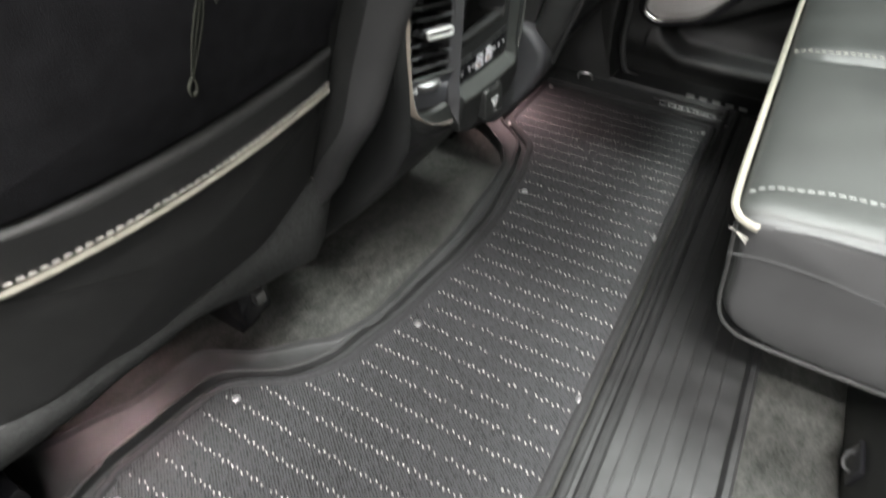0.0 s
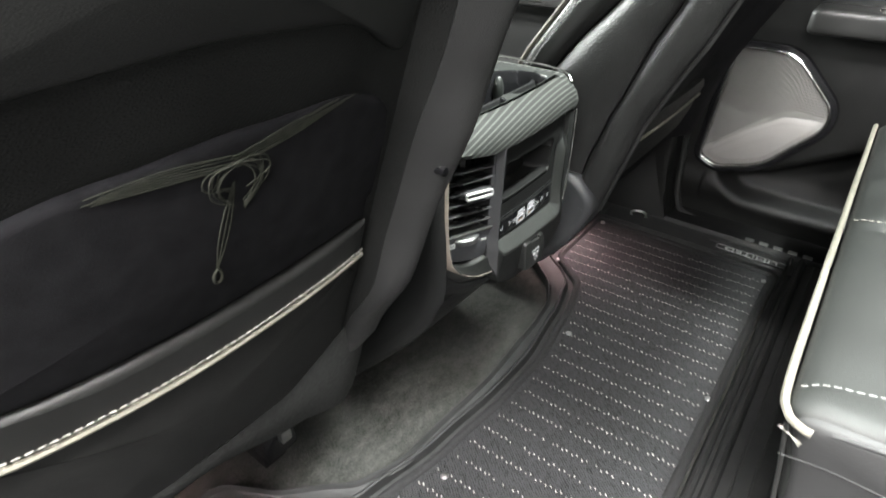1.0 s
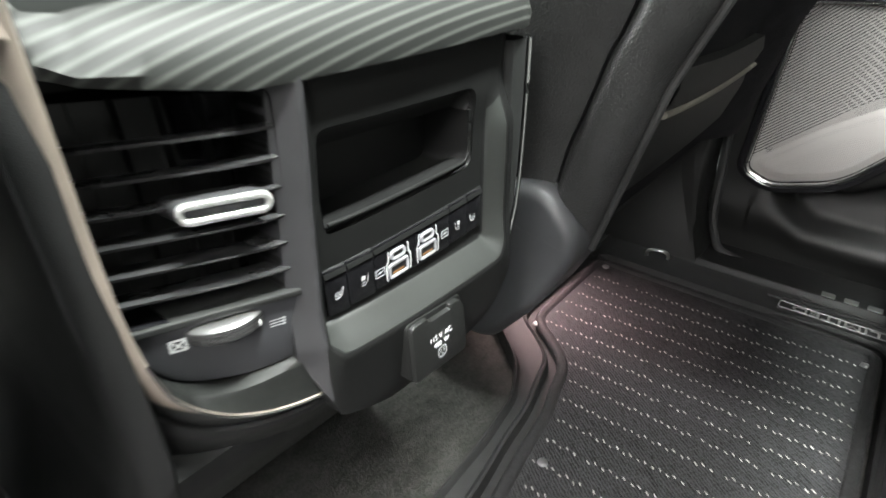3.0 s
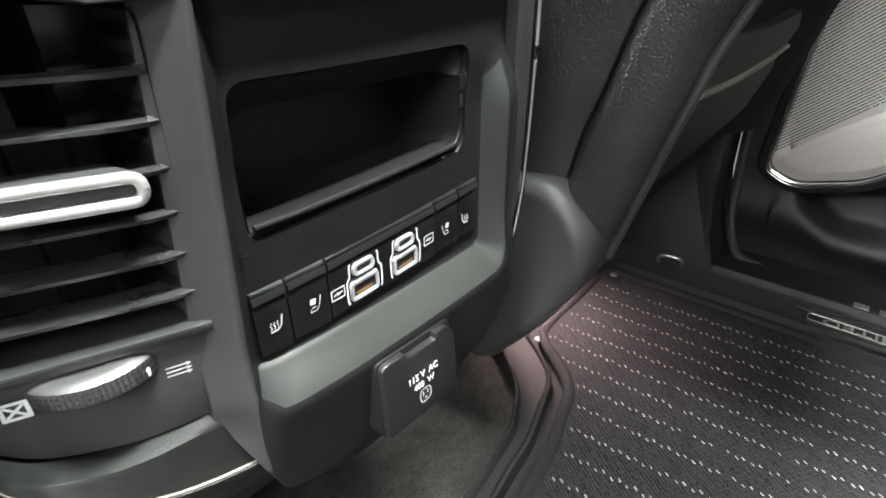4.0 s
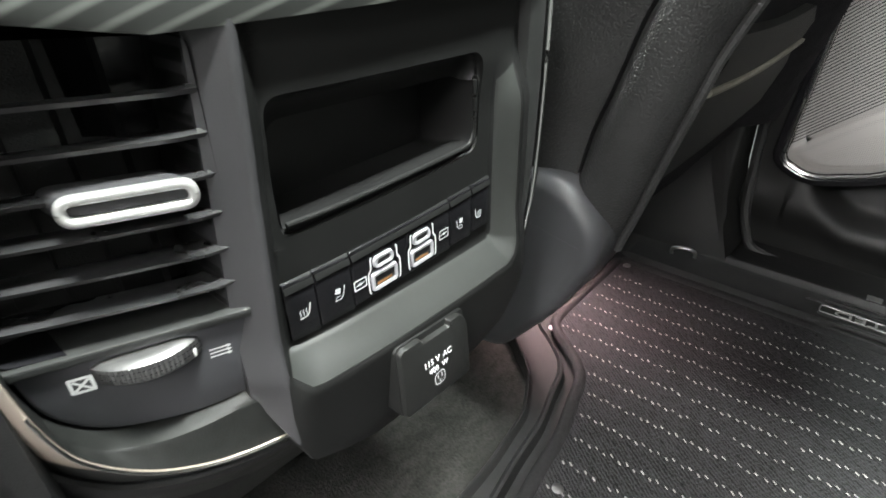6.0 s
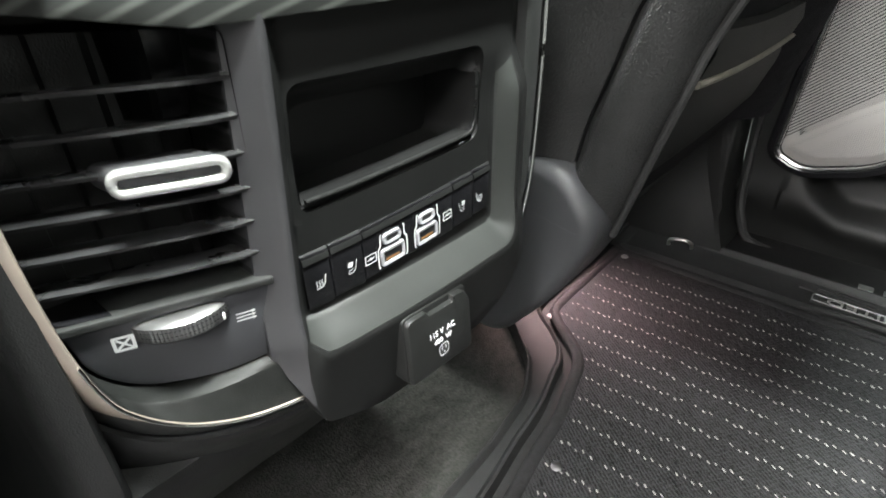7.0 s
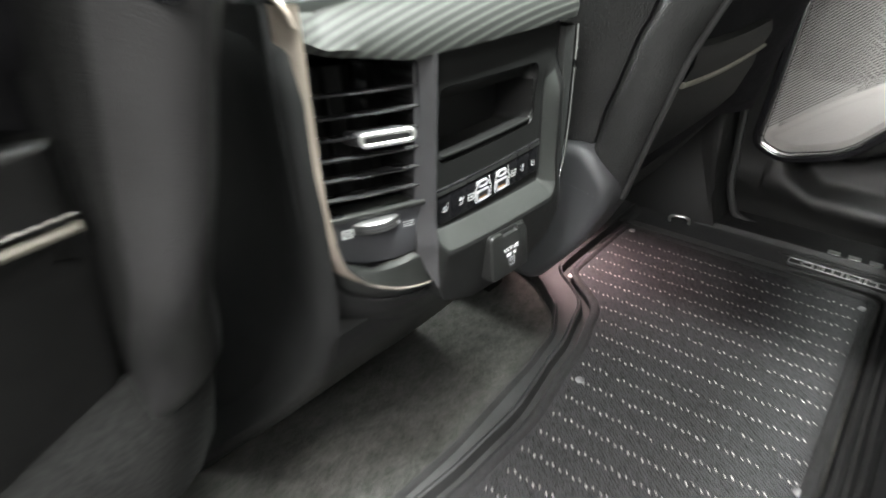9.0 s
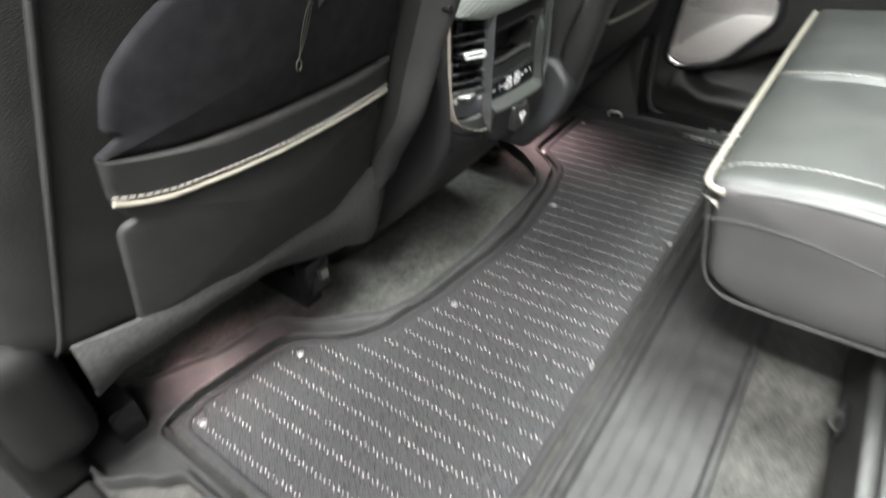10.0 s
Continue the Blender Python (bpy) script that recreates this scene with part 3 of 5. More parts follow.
# sill badge on the far rim: a raised border with the word, upside down to the camera
badge = part("badge_plate", prism(rect(-0.113, 1.186, 0.024, 1.204, 0.004), lambda u, v, d: (u, v, d), -0.003, 0.0042, 0.001), RUBBER, mat_tray, "raised rubber badge plate")
part("badge_rim", tube([(u, v, 0.0044) for u, v in rect(-0.112, 1.187, 0.023, 1.203, 0.004)], 0.0008, 6, closed=True), WHEEL, badge, "bright badge rim")
lettering("LIMITED", 0.0165, Matrix.Translation((-0.0445, 1.195, 0.0046)) @ Matrix.Rotation(math.pi, 4, "Z") @ Matrix.Diagonal((1.75, 1, 1, 1)), STEEL, badge)
for k in range(3):
    part("sill_rib", tube([(-0.13 + 0.02 * k, 1.212 + 0.008 * k, 0.003), (0.0 + 0.01 * k, 1.212 + 0.008 * k, 0.003)], 0.0018, 6), RUBBER, mat_tray)
for k in range(5):
    part("sill_letter_bar", rbox((-0.07 + k * 0.028, 1.250, 0.004), (-0.053 + k * 0.028, 1.262, 0.0072), 0.0005, 1), STEEL, mat_tray, "worn bright bar on the rubber sill")

# ---- rear seat cushion ----
seat = thing("rear_seat_cushion", (0.3, 0.86, 0.0), "dark leather rear bench cushion with cream piping, on a steel leg", "car seat")


def cushion_row(y, shrink=0.0):
    """Outline of the cushion in x, z at y, from the underside round the front to the back."""
    s = shrink
    sag = 0.006 * math.sin(max(0, min(1, (y - 0.46) / 0.75)) * math.pi)
    top = 0.313 + sag - 0.012 * math.exp(-((y - 0.815) / 0.012) ** 2)
    pts = [(0.52, 0.178 + s), (0.30, 0.160 + s), (0.17, 0.157 + s), (0.115, 0.166 + s), (0.092 + s * 0.6, 0.19 + s * 0.6), (0.082 + s, 0.24), (0.070 + s, 0.285 - s * 0.3), (0.068 + s, 0.299 - s * 0.6),
           (0.080 + s, 0.309 - s), (0.12, top - s), (0.2, top + 0.006 - s), (0.33, top - 0.004 - s), (0.52, top - 0.02 - s)]
    return [(x, y, z) for x, z in spline([(a, b) for a, b in pts], 49)]


rows = [cushion_row(y, s) for y, s in [(0.462, 0.012), (0.464, 0.006), (0.470, 0.0015), (0.480, 0)] + [(0.49 + i * 0.0125, 0) for i in range(60)] + [(1.245, 0.006), (1.255, 0.02)]]
body = part("cushion_cover", caps(sheet(rows)), SEAT_LEATHER, seat)
ring = [(x, z) for x, y, z in cushion_row(0.46, 0.005)]
cu, cv = 0.30, 0.23
rows = []
for f, d in ((1.0, -0.006), (0.995, 0.004), (0.985, 0.009), (0.96, 0.012), (0.9, 0.014), (0.7, 0.018), (0.4, 0.021), (0.02, 0.022)):
    rows.append([(cu + (x - cu) * f, 0.470 - d, cv + (z - cv) * f) for x, z in ring])
part("end_panel", caps(sheet(rows, close_v=True)), SEAT_END, seat, "grey vinyl end panel")
front = spline([(0.087, 0.4475, 0.302), (0.078, 0.450, 0.302), (0.068, 0.463, 0.300), (0.0625, 0.50, 0.298), (0.0615, 0.65, 0.299), (0.0615, 0.80, 0.299), (0.0615, 1.0, 0.299), (0.0625, 1.25, 0.297)], 80)
part("piping", tube(front, 0.0036, 8), PIPING, seat, "cream piping")
part("end_seam", tube(spline([(0.074, 0.4535, 0.262), (0.12, 0.4500, 0.272), (0.20, 0.4480, 0.268), (0.34, 0.4480, 0.240), (0.5, 0.4500, 0.215)], 40), 0.0006, 6), SEAT_END, seat, "sewn seam across the end panel")
part("front_welt", tube(spline([(0.0705, 0.4600, 0.292), (0.0800, 0.4590, 0.245), (0.0900, 0.4585, 0.195), (0.1080, 0.4590, 0.168), (0.15, 0.4600, 0.158), (0.30, 0.461, 0.160)], 40), 0.0020, 8), LEATHER_SMOOTH, seat, "black welt round the end panel")
part("end_piping", tube(spline([(0.10, 0.4575, 0.300), (0.15, 0.4555, 0.309), (0.25, 0.4545, 0.309), (0.5, 0.455, 0.288)], 40), 0.0018, 8), SEAT_END, seat)
part("stitching", dashes(spline([(0.071, 0.492, 0.306), (0.10, 0.497, 0.317), (0.2, 0.499, 0.326), (0.5, 0.50, 0.30)], 60), 0.005, 0.0025, 0.0007), THREAD_GREY, seat, "grey thread stitching")
part("stitching", dashes(spline([(0.071, 0.828, 0.308), (0.10, 0.829, 0.314), (0.2, 0.83, 0.321), (0.5, 0.83, 0.30)], 60), 0.005, 0.0025, 0.0009), THREAD, seat, "pale thread stitching")
bm = bmesh.new()
for k in range(3):
    tube([(0.066 + 0.002 * k, 0.462 + 0.006 * k - 0.006, 0.288 - 0.004 * k), (0.084, 0.447 + 0.003 * k, 0.289 - 0.005 * k)], 0.0005, 5, bm)
part("corner_stitching", bm, THREAD, seat, "pale corner stitches")
part("seat_leg", rbox((0.32, 0.62, -0.012), (0.345, 0.65, 0.16), 0.004), PLASTIC, seat)
part("seat_leg", rbox((0.32, 1.10, -0.012), (0.345, 1.13, 0.16), 0.004), PLASTIC, seat)

# riser under the seats with a steel striker
riser = thing("seat_riser", (0.36, CY, -0.012), "low dark plastic seat riser box on the floor", "seat base")
part("front_panel", rbox((0.292, -0.12, -0.012), (0.31, 1.28, 0.10), 0.008), PLASTIC, riser)
part("top_panel", rbox((0.311, -0.12, 0.06), (0.95, 1.28, 0.10), 0.008), PLASTIC, riser)
strk = thing("seat_striker", (0.284, 0.47, 0.03), "small black striker loop on the seat riser", "striker")
part("loop", tube(spline([(0.290, 0.466, 0.022), (0.281, 0.468, 0.024), (0.279, 0.476, 0.028), (0.282, 0.484, 0.032), (0.290, 0.486, 0.034)], 20), 0.0022, 8), RUBBER, strk)
part("plate", rbox((0.287, 0.455, 0.012), (0.2935, 0.497, 0.045), 0.002), GLOSS, strk)

# ---- far rear door ----
door = thing("door_1", (-0.05, 1.36, 0.0), "black rear door trim with silver speaker grille, closed", "car door", kind="structure")
DY = 1.335


def door_y(x, z):
    """Depth of the trim's main face."""
    y = DY + 0.012 * max(0, (z - 0.42) / 0.1)
    y -= 0.014 * math.exp(-((z - 0.07) / 0.03) ** 2) * (1 if x > -0.2 else 0.6)
    bottom = 0.060 + 0.03 * max(0.0, -x - 0.02) + 1.6 * max(0.0, -x - 0.115) ** 1.35
    top = 0.128 + 0.55 * max(0.0, x + 0.085) + 0.2 * max(0.0, -x - 0.12)
    inside = 1 / (1 + math.exp(-(x + 0.170) / 0.004)) / (1 + math.exp((z - top) / 0.004)) / (1 + math.exp(-(z - bottom) / 0.0035))
    bar = math.exp(-((z - bottom + 0.022) / 0.018) ** 2) * (1 if x > -0.12 else math.exp(-((x + 0.12) / 0.03) ** 2))
    return y + 0.055 * inside - 0.006 * bar


rows = [[(x, door_y(x, z), z) for x in (-0.262 + i * 0.005 for i in range(205))] for z in (-0.03 + j * 0.005 for j in range(156))]
part("trim_panel", solid(sheet(rows), 0.004), DOOR, door)
part("outer_skin", rbox((-0.27, 1.40, -0.06), (0.8, 1.44, 0.8), 0.01), SHELL, door)
SPK = [(-0.222, 0.140), (-0.204, 0.378), (-0.101, 0.378), (-0.012, 0.288), (-0.013, 0.245), (-0.100, 0.146), (-0.185, 0.122)]
spk = rounded(SPK, [0.012, 0.02, 0.03, 0.03, 0.02, 0.03, 0.03], 8)
part("speaker_surround", sheet([[(u, DY - d, v) for u, v in inset(spk, q)] for q, d in ((-0.016, -0.003), (-0.016, 0.006), (-0.013, 0.010), (-0.006, 0.0115), (-0.001, 0.009), (0.0005, 0.002))], close_v=True), GLOSS, door, "black speaker surround")
part("speaker_trim", tube([(u, DY - 0.0105, v) for u, v in inset(spk, -0.001)], 0.0028, 8, closed=True), CHROME, door, "thin chrome rim")


def grille(u, v):
    """Dish with a ledge low down: how far the mesh stands proud."""
    ledge = 0.262 - 0.10 * (u + 0.02) if u > -0.085 else 0.2685 + 0.85 * (u + 0.085)
    ledge = max(ledge, 0.170)
    return -0.006 + 0.011 / (1 + math.exp((v - ledge) / 0.012)) * min(1.0, max(0.0, (v - 0.115) / 0.02)) - 0.012 * math.exp(-((u + 0.12) ** 2 + (v - 0.33) ** 2) / 0.004)


bm = bmesh.new()
ins = inset(spk, 0.002)
cu, cv = -0.11, 0.25
rows = [[(cu + (u - cu) * f, DY - 0.004 - grille(cu + (u - cu) * f, cv + (v - cv) * f) * min(1, (1 - f) * 8), cv + (v - cv) * f) for u, v in ins] for f in (1 - k / 40 for k in range(40))]
sheet(rows, bm, close_v=True)
caps(bm)
part("speaker_grille", bm, GRILLE, door, "silver punched speaker grille")
arm = part("armrest", rbox((-0.095, 1.27, 0.425), (0.5, 1.36, 0.47), 0.014, 4), LEATHER_SMOOTH, door, "padded armrest")
part("armrest_stitching", dashes([(-0.085, 1.2725, 0.452), (0.49, 1.2725, 0.452)], 0.006, 0.003, 0.0008), THREAD_GREY, arm)
part("window_switch", rbox((0.0, 1.285, 0.4695), (0.07, 1.31, 0.476), 0.003), CHROME, arm, "bright window switch")
part("door_seal", tube(spline([(-0.268, 1.325, 0.60), (-0.262, 1.322, 0.35), (-0.252, 1.315, 0.12), (-0.236, 1.30, 0.03), (-0.19, 1.292, 0.0), (0.0, 1.29, -0.005), (0.6, 1.29, -0.005)], 60), 0.007, 8), RUBBER, door, "black rubber seal")

# front door and pillar beyond the front seats
fd = thing("door_2", (-0.85, 1.36, 0.0), "dark front door trim with a ledge, closed", "car door", kind="structure")
rows = [[(x, 1.31 + 0.03 * (0.5 + 0.5 * math.tanh((z - 0.40) / 0.01)) - 0.02 * math.exp(-((z - 0.445) / 0.012) ** 2), z) for x in (-1.5 + i * 0.05 for i in range(23))] for z in (-0.05 + j * 0.012 for j in range(72))]
part("trim_panel", solid(sheet(rows), 0.004), SATIN, fd)
part("armrest", rbox((-1.2, 1.25, 0.415), (-0.5, 1.31, 0.452), 0.012, 3), LEATHER_SMOOTH, fd, "padded armrest")
part("handle_bar", rbox((-0.80, 1.246, 0.43), (-0.62, 1.2515, 0.442), 0.002), CHROME, fd, "bright pull bar")
part("outer_skin", rbox((-1.5, 1.40, -0.06), (-0.30, 1.44, 0.8), 0.01), SHELL, fd)
rows = []
for z, x0, x1, y0 in [(-0.012, -0.42, -0.235, 1.235), (0.02, -0.42, -0.245, 1.24), (0.06, -0.41, -0.262, 1.255), (0.12, -0.40, -0.27, 1.28), (0.3, -0.40, -0.275, 1.30), (0.8, -0.42, -0.30, 1.30), (1.24, -0.45, -0.34, 1.26)]:
    rows.append(spline([(x0, 1.36, z), (x0, y0 + 0.012, z), (x0 + 0.02, y0, z), (x1 - 0.02, y0, z), (x1, y0 + 0.012, z), (x1, 1.36, z)], 25))
setting("pillar_right", caps(sheet(rows)), DOOR, "dark plastic centre pillar trim", "pillar")
sill = setting("sill_right", rbox((-1.4, 1.247, -0.03), (0.9, 1.325, 0.006), 0.006, 3), SHIELD, "black plastic door sill", "sill")
setting("sill_left", rbox((-1.4, -0.30, -0.06), (0.9, -0.098, -0.004), 0.006, 3), SHIELD, "black plastic door sill at the open door", "sill")
hook = thing("cargo_hook", (-0.293, 1.222, -0.005), "small bright steel tie-down loop at the floor edge", "hook")
part("loop", tube(spline([(-0.310, 1.218, -0.006), (-0.311, 1.214, 0.008), (-0.302, 1.212, 0.015), (-0.286, 1.216, 0.015), (-0.279, 1.221, 0.008), (-0.280, 1.224, -0.006)], 24), 0.0026, 8), STEEL, hook)
part("boss", dome((-0.293, 1.226, -0.014), 0.022, 0.012), PLASTIC, hook)

# ---- driver seat ----
ds = thing("front_seat", (-0.55, 0.17, -0.012), "black leather driver seat seen from behind, cream-piped map pockets", "car seat", "front seats")


def back_x(y, z):
    """Rear face of the driver seat's back."""
    dy = y - 0.185
    x = -0.401 + 0.33 * z - (0.55 if dy > 0 else 1.0) * dy * dy
    return x - (0.10 * ((0.24 - z) / 0.1) ** 2 if z < 0.24 else 0)


def seat_shell(z):
    """Cross-section of the back at z: left front, round the rear face, to the right front."""
    yl = -0.100 + 0.05 * max(0, (z - 0.25) / 0.35) if z < 0.6 else -0.05
    shift = 0.115 * (z - 0.45) if z > 0.24 else -0.024 - 0.5 * (0.24 - z)
    shift = min(shift, 0.02)
    base = 0.33 * z - (0.10 * ((0.24 - z) / 0.1) ** 2 if z < 0.24 else 0)
    out = []
    for f, back in ((0.0, 0.17), (0.0, 0.12), (0.004, 0.07), (0.02, 0.035), (0.055, 0.012), (0.09, 0.0)):
        out.append((back_x(yl + 0.09, z) - back, yl + f, z))
    for k in range(1, 16):
        y = yl + 0.09 + (0.335 - yl - 0.09) * k / 16
        out.append((back_x(y, z), y, z))
    low = ((0.343, -0.4145), (0.350, -0.411), (0.360, -0.404), (0.375, -0.397), (0.388, -0.394), (0.399, -0.396), (0.410, -0.403), (0.419, -0.415), (0.426, -0.432), (0.432, -0.455), (0.437, -0.49), (0.440, -0.57))
    high = ((0.346, -0.4085), (0.353, -0.3930), (0.361, -0.3790), (0.369, -0.3700), (0.376, -0.3660), (0.382, -0.3660), (0.3875, -0.3710), (0.3915, -0.3800), (0.396, -0.4000), (0.405, -0.4350), (0.420, -0.4900), (0.436, -0.5700))
    p = min(1.0, max(0.0, (z - 0.25) / 0.10))
    p = p * p * (3 - 2 * p)
    for (ya, ca), (yb, cb) in zip(low, high):
        y, c = ya + (yb - ya) * p, ca + (cb - ca) * p
        out.append((base + c, y + shift * min(1, (y - 0.335) / 0.03), z))
    return out


rows = [seat_shell(z) for z in (0.12 + 0.02 * k for k in range(36))]
part("backrest", caps(sheet(rows, close_v=True)), LEATHER_SOFT, ds)
part("side_bolster", solid(sheet([[(x + 0.0040 + 0.0020 * math.sin(23 * z + 55 * y) + 0.0010 * math.sin(61 * z - 90 * y), y + (0.0015 + 0.0015 * math.sin(37 * z) if i > 5 else 0.0), z) for i, (x, y, z) in enumerate(r[22:])] for r in rows]), 0.002), BOLSTER, ds, "satin black leather side bolster")


def on_back(y, z, d=0.0):
    return (back_x(y, z) + d * 0.95, y, z - d * 0.31)


def relief(outline, thick, r, bm=None, bulge=0.0, n=24):
    """A pad on the rear face with a rounded rim: rings drawn in towards the middle."""
    bm = bm or bmesh.new()
    cu = sum(p[0] for p in outline) / len(outline)
    cv = sum(p[1] for p in outline) / len(outline)
    rws = [[on_back(u, v, -0.006) for u, v in outline]]
    for k in range(4):
        a = math.pi / 2 * k / 3
        rws.append([on_back(u, v, thick - r + r * math.sin(a)) for u, v in inset(outline, r * (1 - math.cos(a)))])
    base = inset(outline, r)
    for k in range(1, n):
        f = 1 - k / n
        rws.append([on_back(cu + (u - cu) * f, cv + (v - cv) * f, thick + bulge * (1 - f * f)) for u, v in base])
    sheet(rws, bm, close_v=True)
    return caps(bm)


def band_top(y):
    return 0.418 + 0.010 * max(0, (0.10 - y) / 0.08) ** 2


def pipe_z(y):
    return 0.3785 + 0.010 * max(0, (0.07 - y) / 0.05) ** 2


ys = [0.018 + 0.320 * k / 30 for k in range(31)]
yr = ys[::-1]
upper = [(y, band_top(y) + 0.002) for y in ys] + rounded([(0.352, 0.44), (0.366, 0.505), (0.325, 0.536), (0.287, 0.545), (0.20, 0.549), (0.12, 0.545), (0.082, 0.536), (0.057, 0.516), (0.034, 0.49), (0.024, 0.445)], 0.014, 4)
part("upper_pocket", relief(upper, 0.005, 0.005, bulge=0.003), FABRIC, ds, "dark fabric upper pocket")
band = [(y, pipe_z(y) + 0.001) for y in ys] + [(y, band_top(y)) for y in yr]
part("pocket_band", relief(band, 0.009, 0.006), LEATHER_SMOOTH, ds)
lower = [(y, pipe_z(y) - 0.004) for y in yr] + rounded([(0.017, 0.36), (0.013, 0.25), (0.012, 0.212), (0.12, 0.222), (0.27, 0.222), (0.335, 0.255), (0.342, 0.36)], 0.015, 4)
part("lower_pocket", relief(lower, 0.006, 0.004, bulge=0.006), POCKET, ds, "dark smooth lower pocket")
part("piping", tube([on_back(y, pipe_z(y) - 0.0005, 0.0085) for y in ys], 0.0029, 8), PIPING, ds, "cream piping")
part("stitching", dashes([on_back(y, pipe_z(y) + 0.0068, 0.0093) for y in ys], 0.0042, 0.0022, 0.0008), THREAD, ds, "cream double stitching")
# panel above the pocket, bounded by a deep seam
top_panel = rounded([(0.03, 0.575), (0.10, 0.590), (0.20, 0.598), (0.29, 0.590), (0.345, 0.556), (0.385, 0.62), (0.39, 0.79), (0.0, 0.79), (-0.005, 0.64)], 0.02, 5)
part("upper_panel", relief(top_panel, 0.006, 0.006, bulge=0.006), LEATHER_SMOOTH, ds)
# outer bolster seam
part("seam_cord", tube([on_back(-0.062 + 0.070 * (z - 0.18) / 0.35, z, 0.001) for z in (0.18 + 0.02 * k for k in range(30))], 0.003, 8), LEATHER_SMOOTH, ds)
# felt flap under the lower pocket
flap = [(y, table([(-0.10, 0.20), (-0.04, 0.225), (0.10, 0.235), (0.25, 0.235), (0.33, 0.262), (0.405, 0.285)], y)) for y in (-0.046 + 0.446 * k / 24 for k in range(25))]
low = [(y, table([(-0.10, 0.100), (-0.06, 0.120), (0.0, 0.158), (0.06, 0.174), (0.10, 0.186), (0.16, 0.190), (0.28, 0.150), (0.35, 0.122), (0.385, 0.150), (0.405, 0.20)], y)) for y in (0.40 - 0.446 * k / 24 for k in range(25))]
rows = []
for k in range(25):
    y = flap[k][0]
    z0, z1 = flap[k][1], low[24 - k][1]
    rows.append([(back_x(y, z0) + 0.003 - (0.02 * max(0, (y - 0.34) / 0.06) ** 2) - 0.028 * f * f, y, z) for f, z in ((j / 8, z0 + (z1 - z0) * j / 8) for j in range(9))])
part("felt_skirt", solid(sheet(rows), 0.004), FELT, ds, "grey felt skirt")
# elastic cord gathered at the pocket mouth, with a hanging toggle
kn = (0.203, 0.533)
bm = bmesh.new()
rc = random.Random(7)
for k in range(7):
    e = 0.0014 * (k - 3)
    for end, zz, m0 in ((0.128 + 0.012 * rc.random(), 0.541, 0.165), (0.278 + 0.020 * rc.random(), 0.546, 0.240)):
        tube(spline([on_back(end, zz + e * 0.5, 0.0056), on_back(m0, 0.541 + e, 0.0066), on_back(kn[0] + rc.uniform(-0.008, 0.008), kn[1] + 0.004 + e, 0.0080)], 12), 0.00036, 5, bm)
for k in range(16):
    a = rc.uniform(-0.9, 0.9) + (math.pi if k % 2 else 0.0)
    reach, drop = 0.010 + 0.010 * rc.random(), 0.010 + 0.022 * rc.random()
    side = math.cos(a)
    pts = [(0.0, 0.004), (side * reach, 0.006 * math.sin(a)), (side * reach * 1.1, -drop * 0.55), (side * 0.004, -drop)]
    tube(spline([on_back(kn[0] + u, kn[1] + v, 0.0078 + 0.0012 * (k % 3)) for u, v in pts], 14), 0.00038, 5, bm)
for q in (-1, 0, 1):
    tube([on_back(0.201 - 0.0135 * f + q * 0.0032 * math.sin(math.pi * f), 0.524 - 0.060 * f, 0.0080) for f in (j / 10 for j in range(11))], 0.00048, 5, bm)
part("elastic_cord", bm, CORD, ds, "olive elastic cord gathered in a loose knot")
tg = bmesh.new()
tube(spline([on_back(0.1875, 0.465, 0.0082), on_back(0.1845, 0.460, 0.0086), on_back(0.1860, 0.4545, 0.0088), on_back(0.1895, 0.4555, 0.0088), on_back(0.1900, 0.461, 0.0086)], 16, closed=True), 0.0009, 6, tg, closed=True)
part("cord_toggle", tg, CORD, ds, "small hanging cord loop")
part("tether_pin", tube([(-0.222, 0.370, 0.466), (-0.2085, 0.3705, 0.4655)], 0.004, 8), GLOSS, ds)
# cushion, side shield, rails
part("cushion_pan", rbox((-0.86, -0.06, 0.19), (-0.40, 0.40, 0.32), 0.03, 3), LEATHER_SMOOTH, ds)
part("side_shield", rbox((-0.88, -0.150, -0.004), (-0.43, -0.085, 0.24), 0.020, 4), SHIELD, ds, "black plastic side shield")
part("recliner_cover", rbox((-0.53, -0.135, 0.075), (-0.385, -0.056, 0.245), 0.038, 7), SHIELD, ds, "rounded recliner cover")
for y in (-0.03, 0.285):
    rail = part("seat_rail", rbox((-0.95, y - 0.018, -0.012), (-0.44, y + 0.018, 0.055), 0.004), GLOSS, ds, "dark steel seat rail")
    if y < 0:
        continue
    part("rail_cap", rbox((-0.445, y - 0.024, 0.03), (-0.412, y + 0.024, 0.095), 0.006, 2), GLOSS, rail)
    part("rail_bolt", rbox((-0.425, y - 0.004, 0.058), (-0.402, y + 0.012, 0.078), 0.004, 2), STEEL, rail, "bright bolt end")
    part("rail_post", rbox((-0.75, y - 0.015, 0.05), (-0.70, y + 0.015, 0.20), 0.004), GLOSS, rail)

# ---- passenger seat ----
ps = thing("front_seat", (-0.5, 0.99, -0.012), "black leather passenger seat, reclined, cream piping along the bolster", "car seat", "front seats")


def line(pairs):
    return lambda z: float(np.interp(z, [p[0] for p in pairs], [p[1] for p in pairs]))


